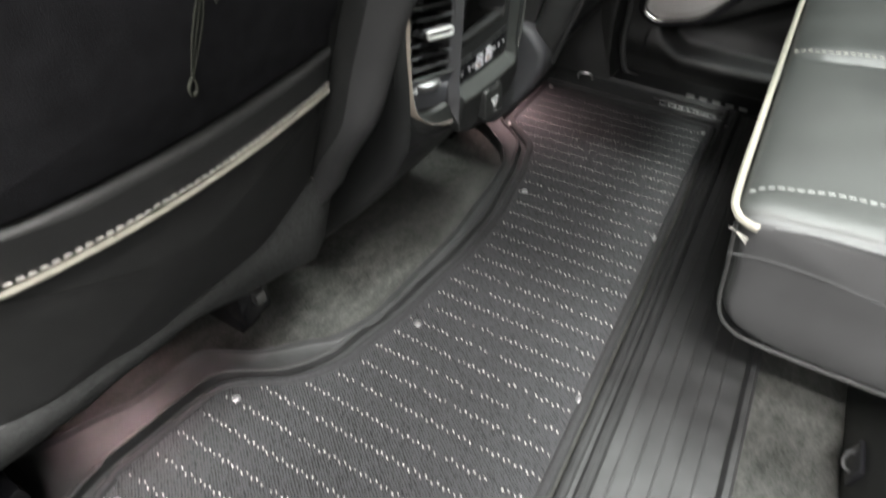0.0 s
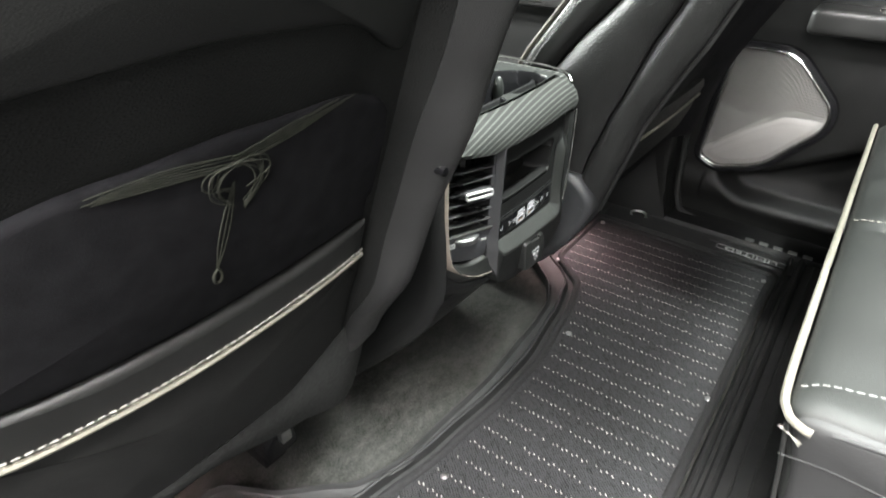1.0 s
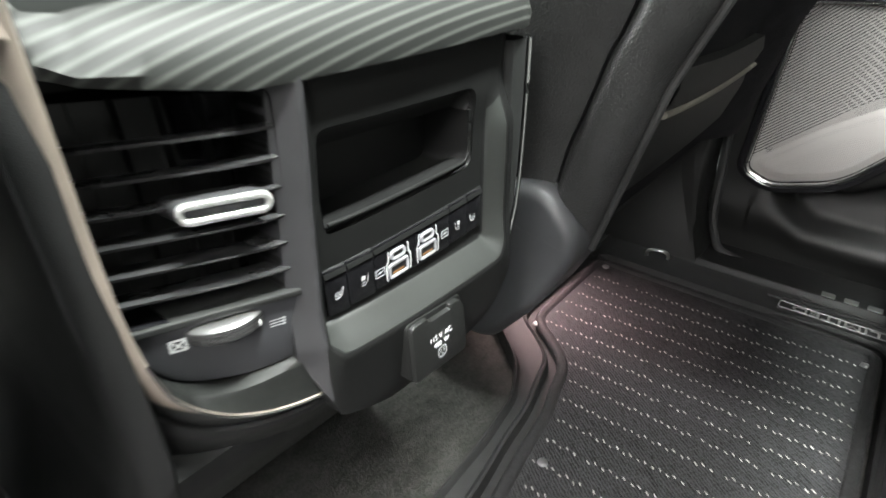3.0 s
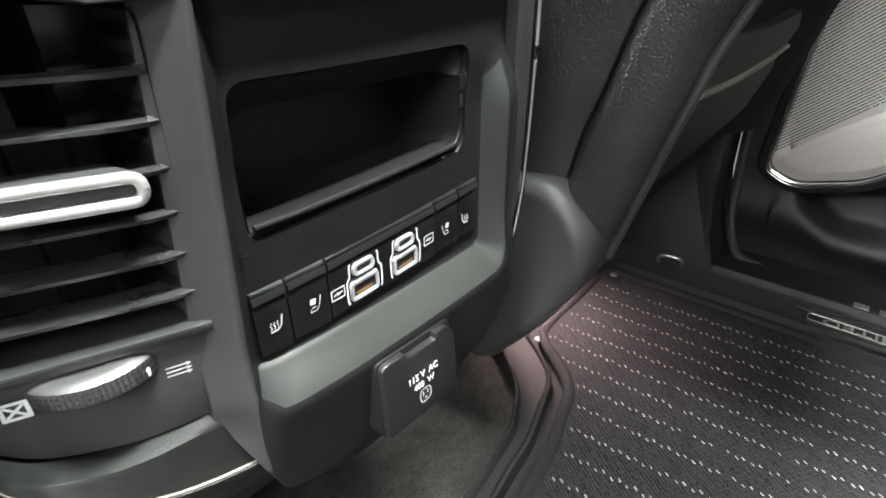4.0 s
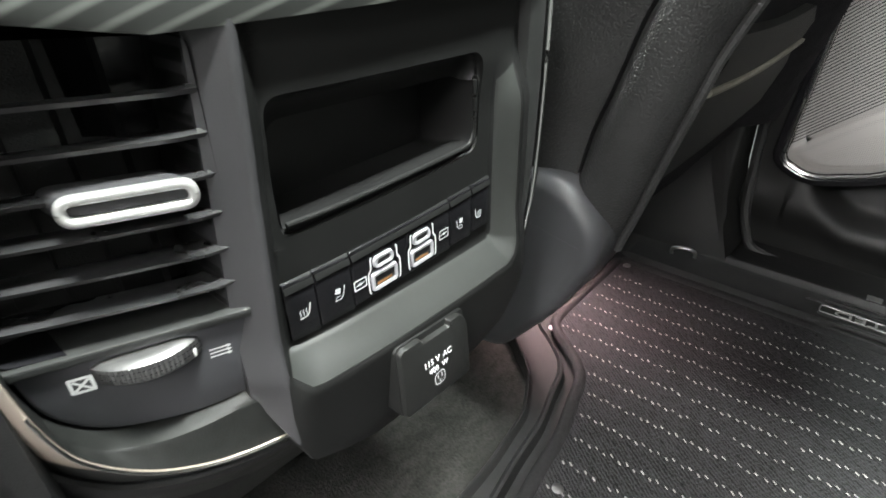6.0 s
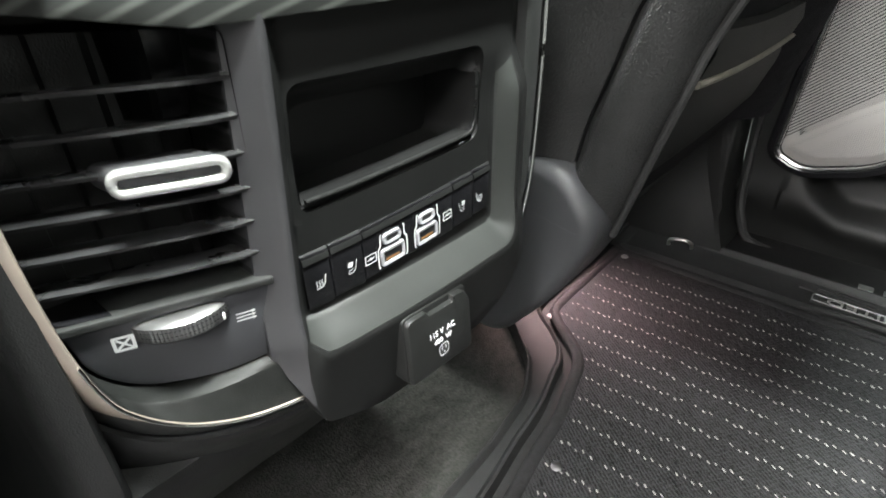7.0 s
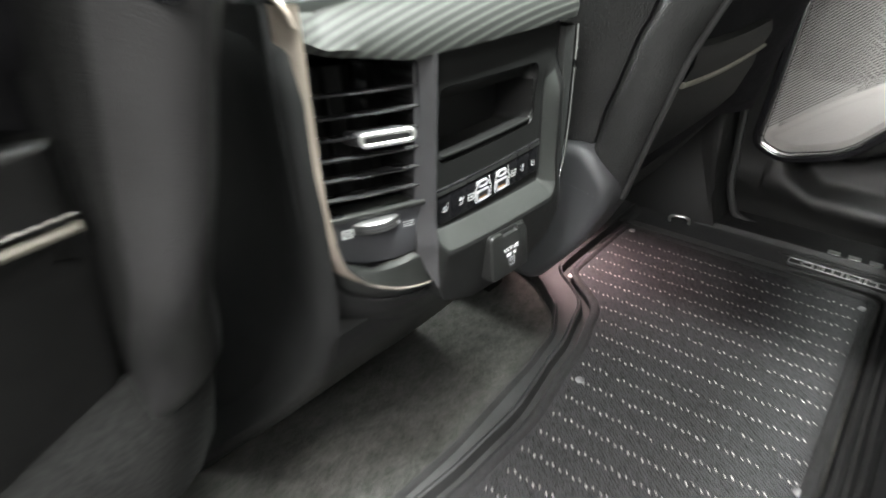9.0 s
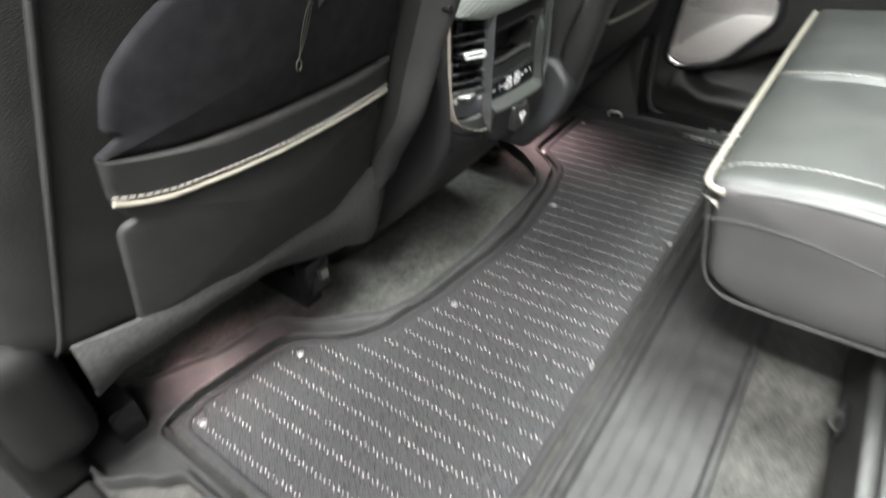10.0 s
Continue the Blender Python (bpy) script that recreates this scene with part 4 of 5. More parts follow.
pipe_x = line([(0.20, -0.52), (0.45, -0.380), (0.54, -0.314), (0.80, -0.15)])
seam_a = line([(0.20, -0.50), (0.30, -0.43), (0.40, -0.362), (0.442, -0.329), (0.486, -0.295), (0.525, -0.258), (0.80, -0.06)])
seam_b = line([(0.20, -0.305), (0.271, -0.279), (0.31, -0.269), (0.34, -0.257), (0.388, -0.241), (0.403, -0.233), (0.49, -0.200), (0.53, -0.179), (0.80, -0.08)])
rear_x = line([(0.20, -0.250), (0.247, -0.235), (0.276, -0.226), (0.308, -0.216), (0.339, -0.206), (0.369, -0.197), (0.391, -0.187), (0.447, -0.161), (0.491, -0.138), (0.54, -0.118), (0.80, -0.03)])
side_y = line([(0.20, 0.812), (0.26, 0.806), (0.34, 0.795), (0.45, 0.786), (0.6, 0.782), (0.8, 0.79)])
outer_y = line([(0.20, 1.275), (0.25, 1.25), (0.316, 1.214), (0.40, 1.165), (0.462, 1.145), (0.80, 1.12)])
ZS = [0.215 + 0.0125 * k for k in range(45)]


def side_panel(xa, xb, puff, ya=0.0, yb=0.0, n=12, depth=0.012):
    rws = []
    for z in ZS:
        a, b, y = xa(z) + 0.0014, xb(z) - 0.0014, side_y(z)
        row = [(a, y + depth + ya, z)]
        for k in range(n + 1):
            f = k / n
            row.append((a + (b - a) * f, y + ya + (yb - ya) * f - puff * (1 - abs(2 * f - 1) ** 3) + 0.004, z))
        row.append((b, y + depth + yb, z))
        rws.append(row)
    return sheet(rws)


part("bolster_front", side_panel(pipe_x, seam_a, 0.010, 0.008, 0.0), LEATHER_SMOOTH, ps)
part("bolster_side", side_panel(seam_a, seam_b, 0.017), LEATHER, ps)
part("bolster_rear", side_panel(seam_b, rear_x, 0.017, 0.0, 0.012), LEATHER, ps)
part("front_piping", tube([(pipe_x(z) - 0.002, side_y(z) + 0.003, z) for z in ZS], 0.0035, 8), PIPING, ps, "cream piping")
for off in (0.010, 0.018):
    part("stitching", dashes([(pipe_x(z) + off, side_y(z) - 0.0005 - off * 0.12, z) for z in ZS], 0.0048, 0.003, 0.0013), THREAD_GREY, ps, "heavy grey stitching")
part("rear_seam", tube([(rear_x(z) + 0.0005, side_y(z) + 0.011, z) for z in ZS], 0.0032, 8), LEATHER, ps)
# back shell
rows = []
for z in ZS:
    xr = rear_x(z)
    y0, y1 = side_y(z) + 0.012, outer_y(z)
    rows.append([(xr - 0.16, y0 + 0.006, z), (xr - 0.02, y0 + 0.004, z), (xr, y0, z), (xr + 0.002, y0 + 0.006, z), (xr - 0.003, y0 + 0.02, z), (xr - 0.014, y0 + 0.045, z), (xr - 0.017, y0 + 0.09, z), (xr - 0.014, 0.99, z),
                 (xr - 0.015, y1 - 0.085, z), (xr - 0.006, y1 - 0.070, z), (xr + 0.008, y1 - 0.045, z), (xr + 0.014, y1 - 0.020, z), (xr + 0.008, y1, z), (xr - 0.02, y1 + 0.010, z), (xr - 0.16, y1, z), (pipe_x(z), y1 - 0.02, z), (pipe_x(z), y0, z)])
part("backrest", caps(sheet(rows, close_v=True)), FABRIC, ps)


def ps_back(y, z, d):
    return (rear_x(z) - 0.015 + d, y, z)


pky = [0.845 + 0.305 * k / 30 for k in range(31)]
pz = lambda y: 0.326 + 0.004 * ((y - 1.05) / 0.12) ** 2
part("pocket_band", sheet([[ps_back(y, pz(y) + h, d) for h, d in ((0.0, 0.0), (0.001, 0.010), (0.02, 0.012), (0.036, 0.008), (0.04, 0.0))] for y in pky]), POCKET, ps)
part("lower_pocket", sheet([[ps_back(y, pz(y) - h, d) for h, d in ((0.002, 0.0), (0.003, 0.007), (0.03, 0.010), (0.07, 0.008), (0.10, -0.004))] for y in pky]), POCKET, ps)
part("piping", tube([ps_back(y, pz(y) - 0.001, 0.010) for y in pky], 0.0034, 8), PIPING, ps, "cream piping")
part("felt_skirt", sheet([[(rear_x(0.22) - 0.012 - h * 0.7, y, 0.222 - h) for h in (0, 0.03, 0.06, 0.10)] for y in pky]), FELT, ps, "grey felt skirt")
# rounded cover at the recliner
cov = rounded([(-0.42, 0.275), (-0.275, 0.277), (-0.246, 0.240), (-0.247, 0.212), (-0.275, 0.155), (-0.330, 0.085), (-0.46, 0.090), (-0.50, 0.2)], [0.02, 0.035, 0.02, 0.02, 0.05, 0.02, 0.03, 0.03], 8)
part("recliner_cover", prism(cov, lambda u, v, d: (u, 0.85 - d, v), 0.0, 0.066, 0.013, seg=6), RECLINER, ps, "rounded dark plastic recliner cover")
part("cushion_pan", rbox((-0.86, 0.79, 0.19), (-0.46, 1.20, 0.32), 0.03, 3), LEATHER_SMOOTH, ps)
for y in (0.86, 1.15):
    rail = part("seat_rail", rbox((-0.95, y - 0.018, -0.012), (-0.44, y + 0.018, 0.055), 0.004), GLOSS, ps, "dark steel seat rail")
    part("rail_post", rbox((-0.75, y - 0.015, 0.05), (-0.70, y + 0.015, 0.20), 0.004), GLOSS, rail)

# ---- centre console ----
con = thing("center_console", (-0.48, CY, -0.012), "black rear console end with air vent, ports, cup holders", "console")
CL, CR = 0.447, 0.724


def face(y, z, d=0.0):
    """The console's rear face: d is how far proud."""
    dy = y - 0.585
    return Vector((-0.258 - (0.95 if dy < 0 else 0.35) * dy * dy + d, y, z))


# body: stacked cross-sections, rear end curving forward under the face
rows = []
for z, xr, wl, rc in [(-0.012, -0.480, -0.085, 0), (0.02, -0.450, -0.062, 0), (0.06, -0.410, -0.038, 0), (0.10, -0.372, -0.022, 0), (0.15, -0.330, -0.011, 0), (0.19, -0.302, -0.007, 0), (0.212, -0.291, -0.006, 0.0), (0.230, -0.284, -0.005, 0.004), (0.242, -0.279, -0.004, 0.018), (0.262, -0.275, -0.004, 0.028),
                      (0.30, -0.274, -0.004, 0.03), (0.36, -0.275, -0.004, 0.03), (0.40, -0.275, -0.004, 0.03), (0.425, -0.277, -0.004, 0.03), (0.440, -0.284, -0.002, 0.028), (0.449, -0.296, 0.003, 0.02)]:
    yl, yr = CL + wl, CR - 0.010
    k = 1 + 1.6 * min(1.0, max(0.0, (0.215 - z) / 0.2))
    zt = min(z, 0.440)
    rows.append([(-0.95, yl, z), (-0.60, yl, z), (xr - 0.05 * k, yl, z), (xr - 0.020 * k, yl + 0.0005 * k, z), (xr - 0.008 * k, yl + 0.003 * k, z), (xr - 0.002 * k, yl + 0.008 * k, z), (xr, yl + 0.013 * k, z), (xr - 0.2 * rc, yl + 0.016 * k, zt), (xr - rc, yl + 0.017 * k, zt), (xr - rc + 0.002, (yl + yr) / 2, zt), (xr - rc, yr - 0.03, zt), (xr - rc - 0.006, yr - 0.010, zt), (xr - rc - 0.022, yr - 0.002, zt), (xr - 0.05, yr, zt), (-0.60, yr, zt), (-0.95, yr, zt)])
part("body", sheet(rows, close_v=True), BODY, con, "soft black console body")
loop = [(0.4585, 0.449), (0.4580, 0.40), (0.4575, 0.36), (0.4588, 0.325), (0.4630, 0.299), (0.470, 0.2845), (0.483, 0.2708), (0.499, 0.2612), (0.515, 0.2556), (0.532, 0.2520)]
lp = spline(loop, 60)


def beside(i, w):
    """A point w outside the inlay's inner edge."""
    a, b = lp[max(i - 1, 0)], lp[min(i + 1, 59)]
    t = np.array((b[0] - a[0], b[1] - a[1]))
    t /= np.linalg.norm(t)
    return np.array(lp[i]) + np.array((t[1], -t[0])) * w


def ease(a, b, q):
    f = min(1.0, max(0.0, (q - a) / (b - a)))
    return f * f * (3 - 2 * f)


# shoulder of the body, up to the bronze edge
rws = []
for z, d in ((0.24, 0.004), (0.27, 0.001), (0.30, 0.0), (0.36, 0.0), (0.41, 0.0), (0.446, 0.0), (0.4520, 0.0006), (0.4550, 0.0020), (0.4565, 0.0042)):
    rws.append([(x - d, y + d, z) for x, y in spline([(-0.60, 0.4462), (-0.45, 0.4462), (-0.33, 0.4462), (-0.302, 0.4464), (-0.2925, 0.4474), (-0.2865, 0.4496), (-0.2845, 0.4525)], 40)])
part("body_shoulder", sheet(rws), BODY, con, "soft black shoulder")


def taper(i):
    """Share of the width in bronze: thins to a line where the shaded band takes over."""
    return 1 - 0.86 * min(1.0, max(0.0, (i - 24) / 12))


part("bronze_inlay", sheet([[face(*beside(i, w * taper(i) if w > 0 else w), d * taper(i) if w > 0.001 else d) for w, d in ((-0.0008, -0.0006), (-0.0003, 0.0006), (0.0006, 0.0006), (0.0046, -0.0030), (0.0080, -0.0076), (0.0088, -0.0093), (0.0088, -0.016))] for i in range(60)]), BRONZE, con, "bronze satin inlay")
part("inlay_wall", sheet([[face(*beside(i, -0.0009), d) for d in (-0.0004, -0.006, -0.022)] for i in range(60)]), PLASTIC, con)
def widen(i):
    """The band, coloured dark as shaded, is wider than the inlay that it carries on from."""
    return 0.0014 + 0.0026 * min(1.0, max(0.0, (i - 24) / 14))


# The strip's down-facing stretch: its shade is put into a dark material.
part("shaded_band", sheet([[face(*beside(i, 0.0088 * taper(i) + (0.0074 + widen(i) - 0.0088 * taper(i)) * f), -0.0085 * taper(i) + (-0.0105 + 0.0085 * taper(i)) * f - 0.0006) for f in (-0.1, 0.0, 0.3, 0.7, 1.0, 1.15)] for i in range(22, 60)]), SATIN, con, "underside of the bronze inlay, coloured dark as shaded")
# Highlight on the strip's upper edge, put in as a chrome tube.
part("edge_highlight", tube([face(*beside(i, 0.0), 0.0007) for i in range(22, 60)], 0.0006, 6), CHROME, con, "thin chrome line drawn as the bronze edge's highlight")
# soft body rolling round the inlay
SKIN = ((0.0072, -0.014), (0.0076, -0.0095), (0.0090, -0.0082), (0.0125, -0.0092), (0.018, -0.0130), (0.026, -0.0190), (0.036, -0.0270), (0.050, -0.0365), (0.070, -0.0500), (0.090, -0.0650), (0.115, -0.0835), (0.140, -0.1040), (0.180, -0.1420), (0.220, -0.1830), (0.255, -0.2160))


def skin(y, z, w, d):
    """Soft skin kept inside the console's near side, which flares out towards the floor."""
    least = float(np.interp(z, [-0.012, 0.02, 0.06, 0.10, 0.15, 0.19, 0.23], [0.361, 0.384, 0.408, 0.424, 0.435, 0.4395, 0.4446]))
    s_ = 0.0005 + 0.010 * ease(0.03, 0.09, w)
    q = (y - least) / s_
    return face(least + s_ * (q if q > 20 else math.log1p(math.exp(q)) if q > -20 else 0.0), z, d)


rws = [[skin(*beside(i, w + widen(i)), w, d) for w, d in SKIN] for i in range(60)]
rws += [[face(y, 0.2480 - 0.02 * (y - 0.532) - w, d) for w, d in SKIN] for y in (0.55 + 0.15 * k / 12 for k in range(13))]
part("inlay_sleeve", sheet(rws), BODY, con, "soft black skin rolling under the vent")


def vface(y, z, d=0.0):
    """The vent sinks in towards its outer end."""
    p = face(y, z, d)
    p.x -= 0.011 * max(0, (0.522 - y) / 0.045)
    return p


# vent: pocket, seven blades, tab, wheel
vent = part("vent_pocket", sheet([[vface(y, z, d) for y, z in rounded([(0.460, 0.322), (0.529, 0.319), (0.5305, 0.412), (0.4595, 0.416)], 0.004, 3)] for d in (-0.002, -0.012, -0.045)], close_v=True), GLOSS, con, "black air vent pocket")
part("vent_back", sheet([[vface(y, z, -0.0435) for y in (0.455, 0.49, 0.535)] for z in (0.31, 0.42)]), DARK, vent)
for k in range(6):
    z = 0.3325 + 0.0131 * k
    rws = []
    for y in (0.4605 + 0.0695 * j / 8 for j in range(9)):
        rws.append([vface(y, z + dz - 0.03 * (y - 0.495), d) for dz, d in ((-0.0011, -0.003), (0.0004, -0.0022), (0.0012, -0.0045), (-0.0022, -0.020), (-0.0034, -0.0205), (-0.0014, -0.0065))])
    part("vent_blade", caps(sheet(rws, close_v=True)), BLADE, vent)
    part("blade_pin", tube([vface(0.5275, z - 0.0005, -0.004), vface(0.5315, z - 0.0005, -0.004)], 0.0012, 6), SURROUND, vent)
for y in (0.473, 0.487, 0.501, 0.515):
    part("vent_fin", sheet([[vface(y, 0.322, -0.022), vface(y, 0.322, -0.03)], [vface(y, 0.412, -0.022), vface(y, 0.412, -0.03)]]), DARK, vent)
tabz = 0.3700
tab = part("vent_tab", prism(rect(0.4870, tabz - 0.0042, 0.5205, tabz + 0.0050, 0.004), lambda u, v, d: vface(u, v - 0.03 * (u - 0.495) + 0.10 * d, d), -0.012, 0.0035, 0.002), UPRIGHT, vent, "grey slider tab")
ringp = rect(0.4880, tabz - 0.0034, 0.5195, tabz + 0.0034, 0.0035, 6)
part("tab_ring", tube([vface(u, v - 0.03 * (u - 0.495) + 0.0004, 0.0040) for u, v in ringp], 0.0017, 10, closed=True), RING, tab, "bright chrome tab ring")
# lower vent panel, sloping, with the thumb wheel
low_out = rounded([(0.4615, 0.3195), (0.529, 0.3190), (0.5275, 0.2805), (0.500, 0.2785), (0.476, 0.2850), (0.464, 0.2985)], [0.002, 0.002, 0.002, 0.02, 0.02, 0.01], 5)
vp = part("vent_panel", prism(low_out, lambda u, v, d: vface(u, v, d - 0.004 - 0.10 * (0.3195 - v)), -0.02, 0.0025, 0.0015), COVER, con, "black panel below the vent")
part("vent_sill", prism(rounded([(0.4605, 0.3175), (0.529, 0.3170), (0.529, 0.3205), (0.4605, 0.3215)], 0.001, 2), lambda u, v, d: vface(u, v, d), -0.02, 0.0005, 0.001), SATIN, con)
top_edge = spline([(0.4605, 0.3080), (0.4640, 0.2985), (0.4700, 0.2900), (0.4770, 0.2845), (0.4880, 0.2802), (0.5000, 0.2786), (0.5140, 0.2792), (0.5275, 0.2808)], 38)
rws = []
for k in range(38):
    (ty, tz), (by, bz) = top_edge[k], beside(22 + k, -0.0006)
    sunk = 0.011 * max(0.0, (0.522 - ty) / 0.045)
    rws.append([face(ty + (by - ty) * f, tz + (bz - tz) * f, (-0.0075 - sunk) * (0.32 * max(0.0, 1 - f) + 0.68 * max(0.0, 1 - max(f, 0.0) / 0.14) ** 2) - 0.0004 - 0.004 * (f < 0)) for f in (-0.06, 0.0, 0.03, 0.07, 0.12, 0.18, 0.26, 0.36, 0.48, 0.62, 0.8, 1.0)])
part("vent_chin", sheet(rws), CHIN, con, "dusty black lower lip")
# thumb wheel: lies flat, only its front edge shows
wc, wr, wz = vface(0.5005, 0.3095, -0.0160), 0.0205, 0.0036
bm = bmesh.new()
rws = []
for k in range(160):
    a = 2 * math.pi * k / 160
    rr = wr - (0.0004 if k % 2 else 0.0)
    rws.append([wc + Vector((r * math.cos(a), r * math.sin(a), z + 0.10 * r * math.cos(a) - 0.18 * 0.0 - 0.04 * r * math.sin(a))) for r, z in ((0.002, 0.0050), (wr - 0.004, 0.0050), (wr - 0.0012, 0.0040), (rr, 0.0030), (rr, -0.0028), (wr - 0.0012, -0.0040), (0.002, -0.0045))])
sheet(rws, bm, close_u=True)
wheel = part("thumb_wheel", caps(bm), WHEEL, con, "knurled silver thumb wheel")
bm = bmesh.new()
for zz in (-0.0012, 0.0010):
    tube([wc + Vector(((wr - 0.0004) * math.cos(a), (wr - 0.0004) * math.sin(a), zz + 0.10 * wr * math.cos(a) - 0.04 * wr * math.sin(a))) for a in (-1.2 + 2.4 * j / 40 for j in range(41))], 0.0003, 4, bm)
part("wheel_groove", bm, GLOSS, wheel)
part("wheel_mark", rbox(wc + Vector((wr - 0.0030, 0.0075, -0.0014)), wc + Vector((wr - 0.0014, 0.0087, 0.0016)), 0.0002, 1), WHITE, wheel)


def stroke(pts, w, d, lift=vface, bm=None, depth=0.0003):
    """A flat printed line."""
    bm = bm or bmesh.new()
    P = [np.array(p, float) for p in pts]
    L, R = [], []
    for i, p in enumerate(P):
        t = P[min(i + 1, len(P) - 1)] - P[max(i - 1, 0)]
        t /= np.linalg.norm(t)
        nn = np.array((-t[1], t[0])) * w / 2
        L.append(p + nn)
        R.append(p - nn)
    sheet([[lift(*a, d), lift(*b, d)] for a, b in zip(L, R)], bm)
    return bm


def vp_face(y, z, d):
    return vface(y, z, d - 0.004 - 0.10 * (0.3195 - z) + 0.0028)


bm = bmesh.new()
sheet([[vp_face(u, v, 0.0002) for u, v in r] for r in (rect(0.4735, 0.3052, 0.4805, 0.3122, 0.0006), rect(0.4746, 0.3063, 0.4794, 0.3111, 0.0003))], bm, close_v=True)
stroke([(0.4748, 0.3065), (0.4792, 0.3109)], 0.0009, 0.0003, vp_face, bm)
stroke([(0.4748, 0.3109), (0.4792, 0.3065)], 0.0009, 0.0004, vp_face, bm)
part("closed_mark", bm, WHITE, vp, "printed vent-closed mark")
bm = bmesh.new()
for k in range(3):
    z = 0.3040 + 0.0017 * k
    stroke([(0.5132, z), (0.5150, z), (0.5170, z), (0.5200, z)], 0.0006, 0.0003, vp_face, bm)
    stroke([(0.5189, z + 0.0006), (0.5201, z), (0.5189, z - 0.0006)], 0.0005, 0.0004, vp_face, bm)
part("airflow_mark", bm, WHITE, vp, "printed airflow mark")

# port surround: one moulding with an upright, a sloping ledge, a chamfered side and a brow over the bin
BROW = 0.010
SIDE_L = [(0.200, 0.5420), (0.232, 0.5385), (0.240, 0.5355), (0.279, 0.5222), (0.32, 0.5238), (0.382, 0.5277), (0.417, 0.5300)]
FOOT = [(0.520, 0.2350), (0.539, 0.2310), (0.556, 0.2240), (0.575, 0.2160), (0.610, 0.2120), (0.660, 0.2150), (0.685, 0.2250), (0.700, 0.2470), (0.710, 0.2800)]


def mould(y, z):
    """How far the moulding stands proud of the console's rear face."""
    yl = float(np.interp(z, [p[0] for p in SIDE_L], [p[1] for p in SIDE_L]))
    up = ease(0.355, 0.384, z)
    zl = 0.2745 - 0.064 * (y - 0.5475)
    floor_d = -0.0065 + 0.0025 * up
    right = 0.0048 - 0.0088 * up + 0.0030 * ease(0.300, 0.266, z) - 0.3 * max(0.0, y - 0.6950)
    roll = float(np.interp(z, [0.2374, 0.255, 0.28, 0.30, 0.417], [0.5395, 0.5378, 0.5345, 0.5348, 0.5415]))
    left = 0.0030 + 0.0030 * ease(0.310, 0.268, z) - 0.72 * max(0.0, roll - y - 0.0015)
    left -= 0.25 * max(0.0, 0.284 - z)
    a_l = max(0.0, 1 - (y - roll) / 0.0085)
    a_r = max(0.0, 1 - (0.6940 - y) / 0.0150)
    a_b = max(0.0, 1 - (z - zl) / 0.0160)
    whole = math.sqrt(a_l * a_l + a_r * a_r + a_b * a_b)
    low = 0.0090 - 0.12 * max(0.0, zl - 0.002 - z) - 6.0 * max(0.0, 0.2330 - z) ** 2
    if whole < 1e-6:
        return floor_d
    wl, wr, wb = a_l ** 4, a_r ** 4, a_b ** 4
    edge = (wl * left + wr * right + wb * low) / (wl + wr + wb)
    f = min(whole, 1.0)
    f = 0.7 * f + 0.3 * f * f * (3 - 2 * f)
    return floor_d + (edge - floor_d) * f


def fan(loop, c, n=96):
    """A loop drawn again with n points at even angles round c."""
    out = []
    for k in range(n):
        dx, dy = math.cos(2 * math.pi * k / n), math.sin(2 * math.pi * k / n)
        for (ax, ay), (bx, by) in zip(loop, loop[1:] + loop[:1]):
            det = dx * (ay - by) - dy * (ax - bx)
            if abs(det) < 1e-12:
                continue
            r = ((ax - c[0]) * (ay - by) - (ay - c[1]) * (ax - bx)) / det
            q = (dx * (ay - c[1]) - dy * (ax - c[0])) / det
            if r > 0 and -1e-9 <= q <= 1 + 1e-9:
                out.append((c[0] + dx * r, c[1] + dy * r))
                break
    return out


mid = (0.613, 0.352)
left_side = [(y, z) for z, y in SIDE_L[:0:-1]]
rim = left_side + [p for p in FOOT if 0.545 < p[0] < 0.705] + [(0.7045, 0.262), (0.7060, 0.290), (0.7065, 0.33), (0.7060, 0.4150)]
BIN = rounded([(0.5490, 0.3900), (0.6690, 0.3860), (0.6680, 0.3368), (0.5490, 0.3372)], [0.008, 0.010, 0.010, 0.006], 6)
NF = 300
ring_o, ring_i = fan(rim, mid, NF), fan(BIN, mid, NF)
rows = [[face(*ring_o[k], mould(*ring_o[k]) - 0.030) for k in range(NF)], [face(*ring_o[k], mould(*ring_o[k]) - 0.0012) for k in range(NF)]]
for j in range(81):
    f = j / 80
    f = f * (1 - 0.004) + 0.004
    row = []
    for (oy, oz), (iy, iz) in zip(ring_o, ring_i):
        y, z = oy + (iy - oy) * f, oz + (iz - oz) * f
        row.append(face(y, z, mould(y, z)))
    rows.append(row)
# the rim of the opening rolls in: widely under the brow, tightly elsewhere
for step in range(1, 7):
    a = math.pi / 2 * step / 6
    row = []
    for y, z in ring_i:
        wide = ease(0.370, 0.386, z)
        r = 0.0012 + BROW * wide
        cy, cz = mid[0] - y, mid[1] - z
        q = math.hypot(cy, cz)
        inward = r * (1 - math.cos(a))
        row.append(face(y + cy / q * inward * 0.6, z + (cz / q * inward if wide < 0.3 else -inward), mould(y, z) - r * math.sin(a)))
    rows.append(row)
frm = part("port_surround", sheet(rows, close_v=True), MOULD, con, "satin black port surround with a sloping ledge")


def roll_y(z):
    yl = float(np.interp(z, [p[0] for p in SIDE_L], [p[1] for p in SIDE_L]))
    return yl, float(np.interp(z, [0.2374, 0.255, 0.28, 0.30, 0.417], [0.5400, 0.5398, 0.5370, 0.5372, 0.5440]))


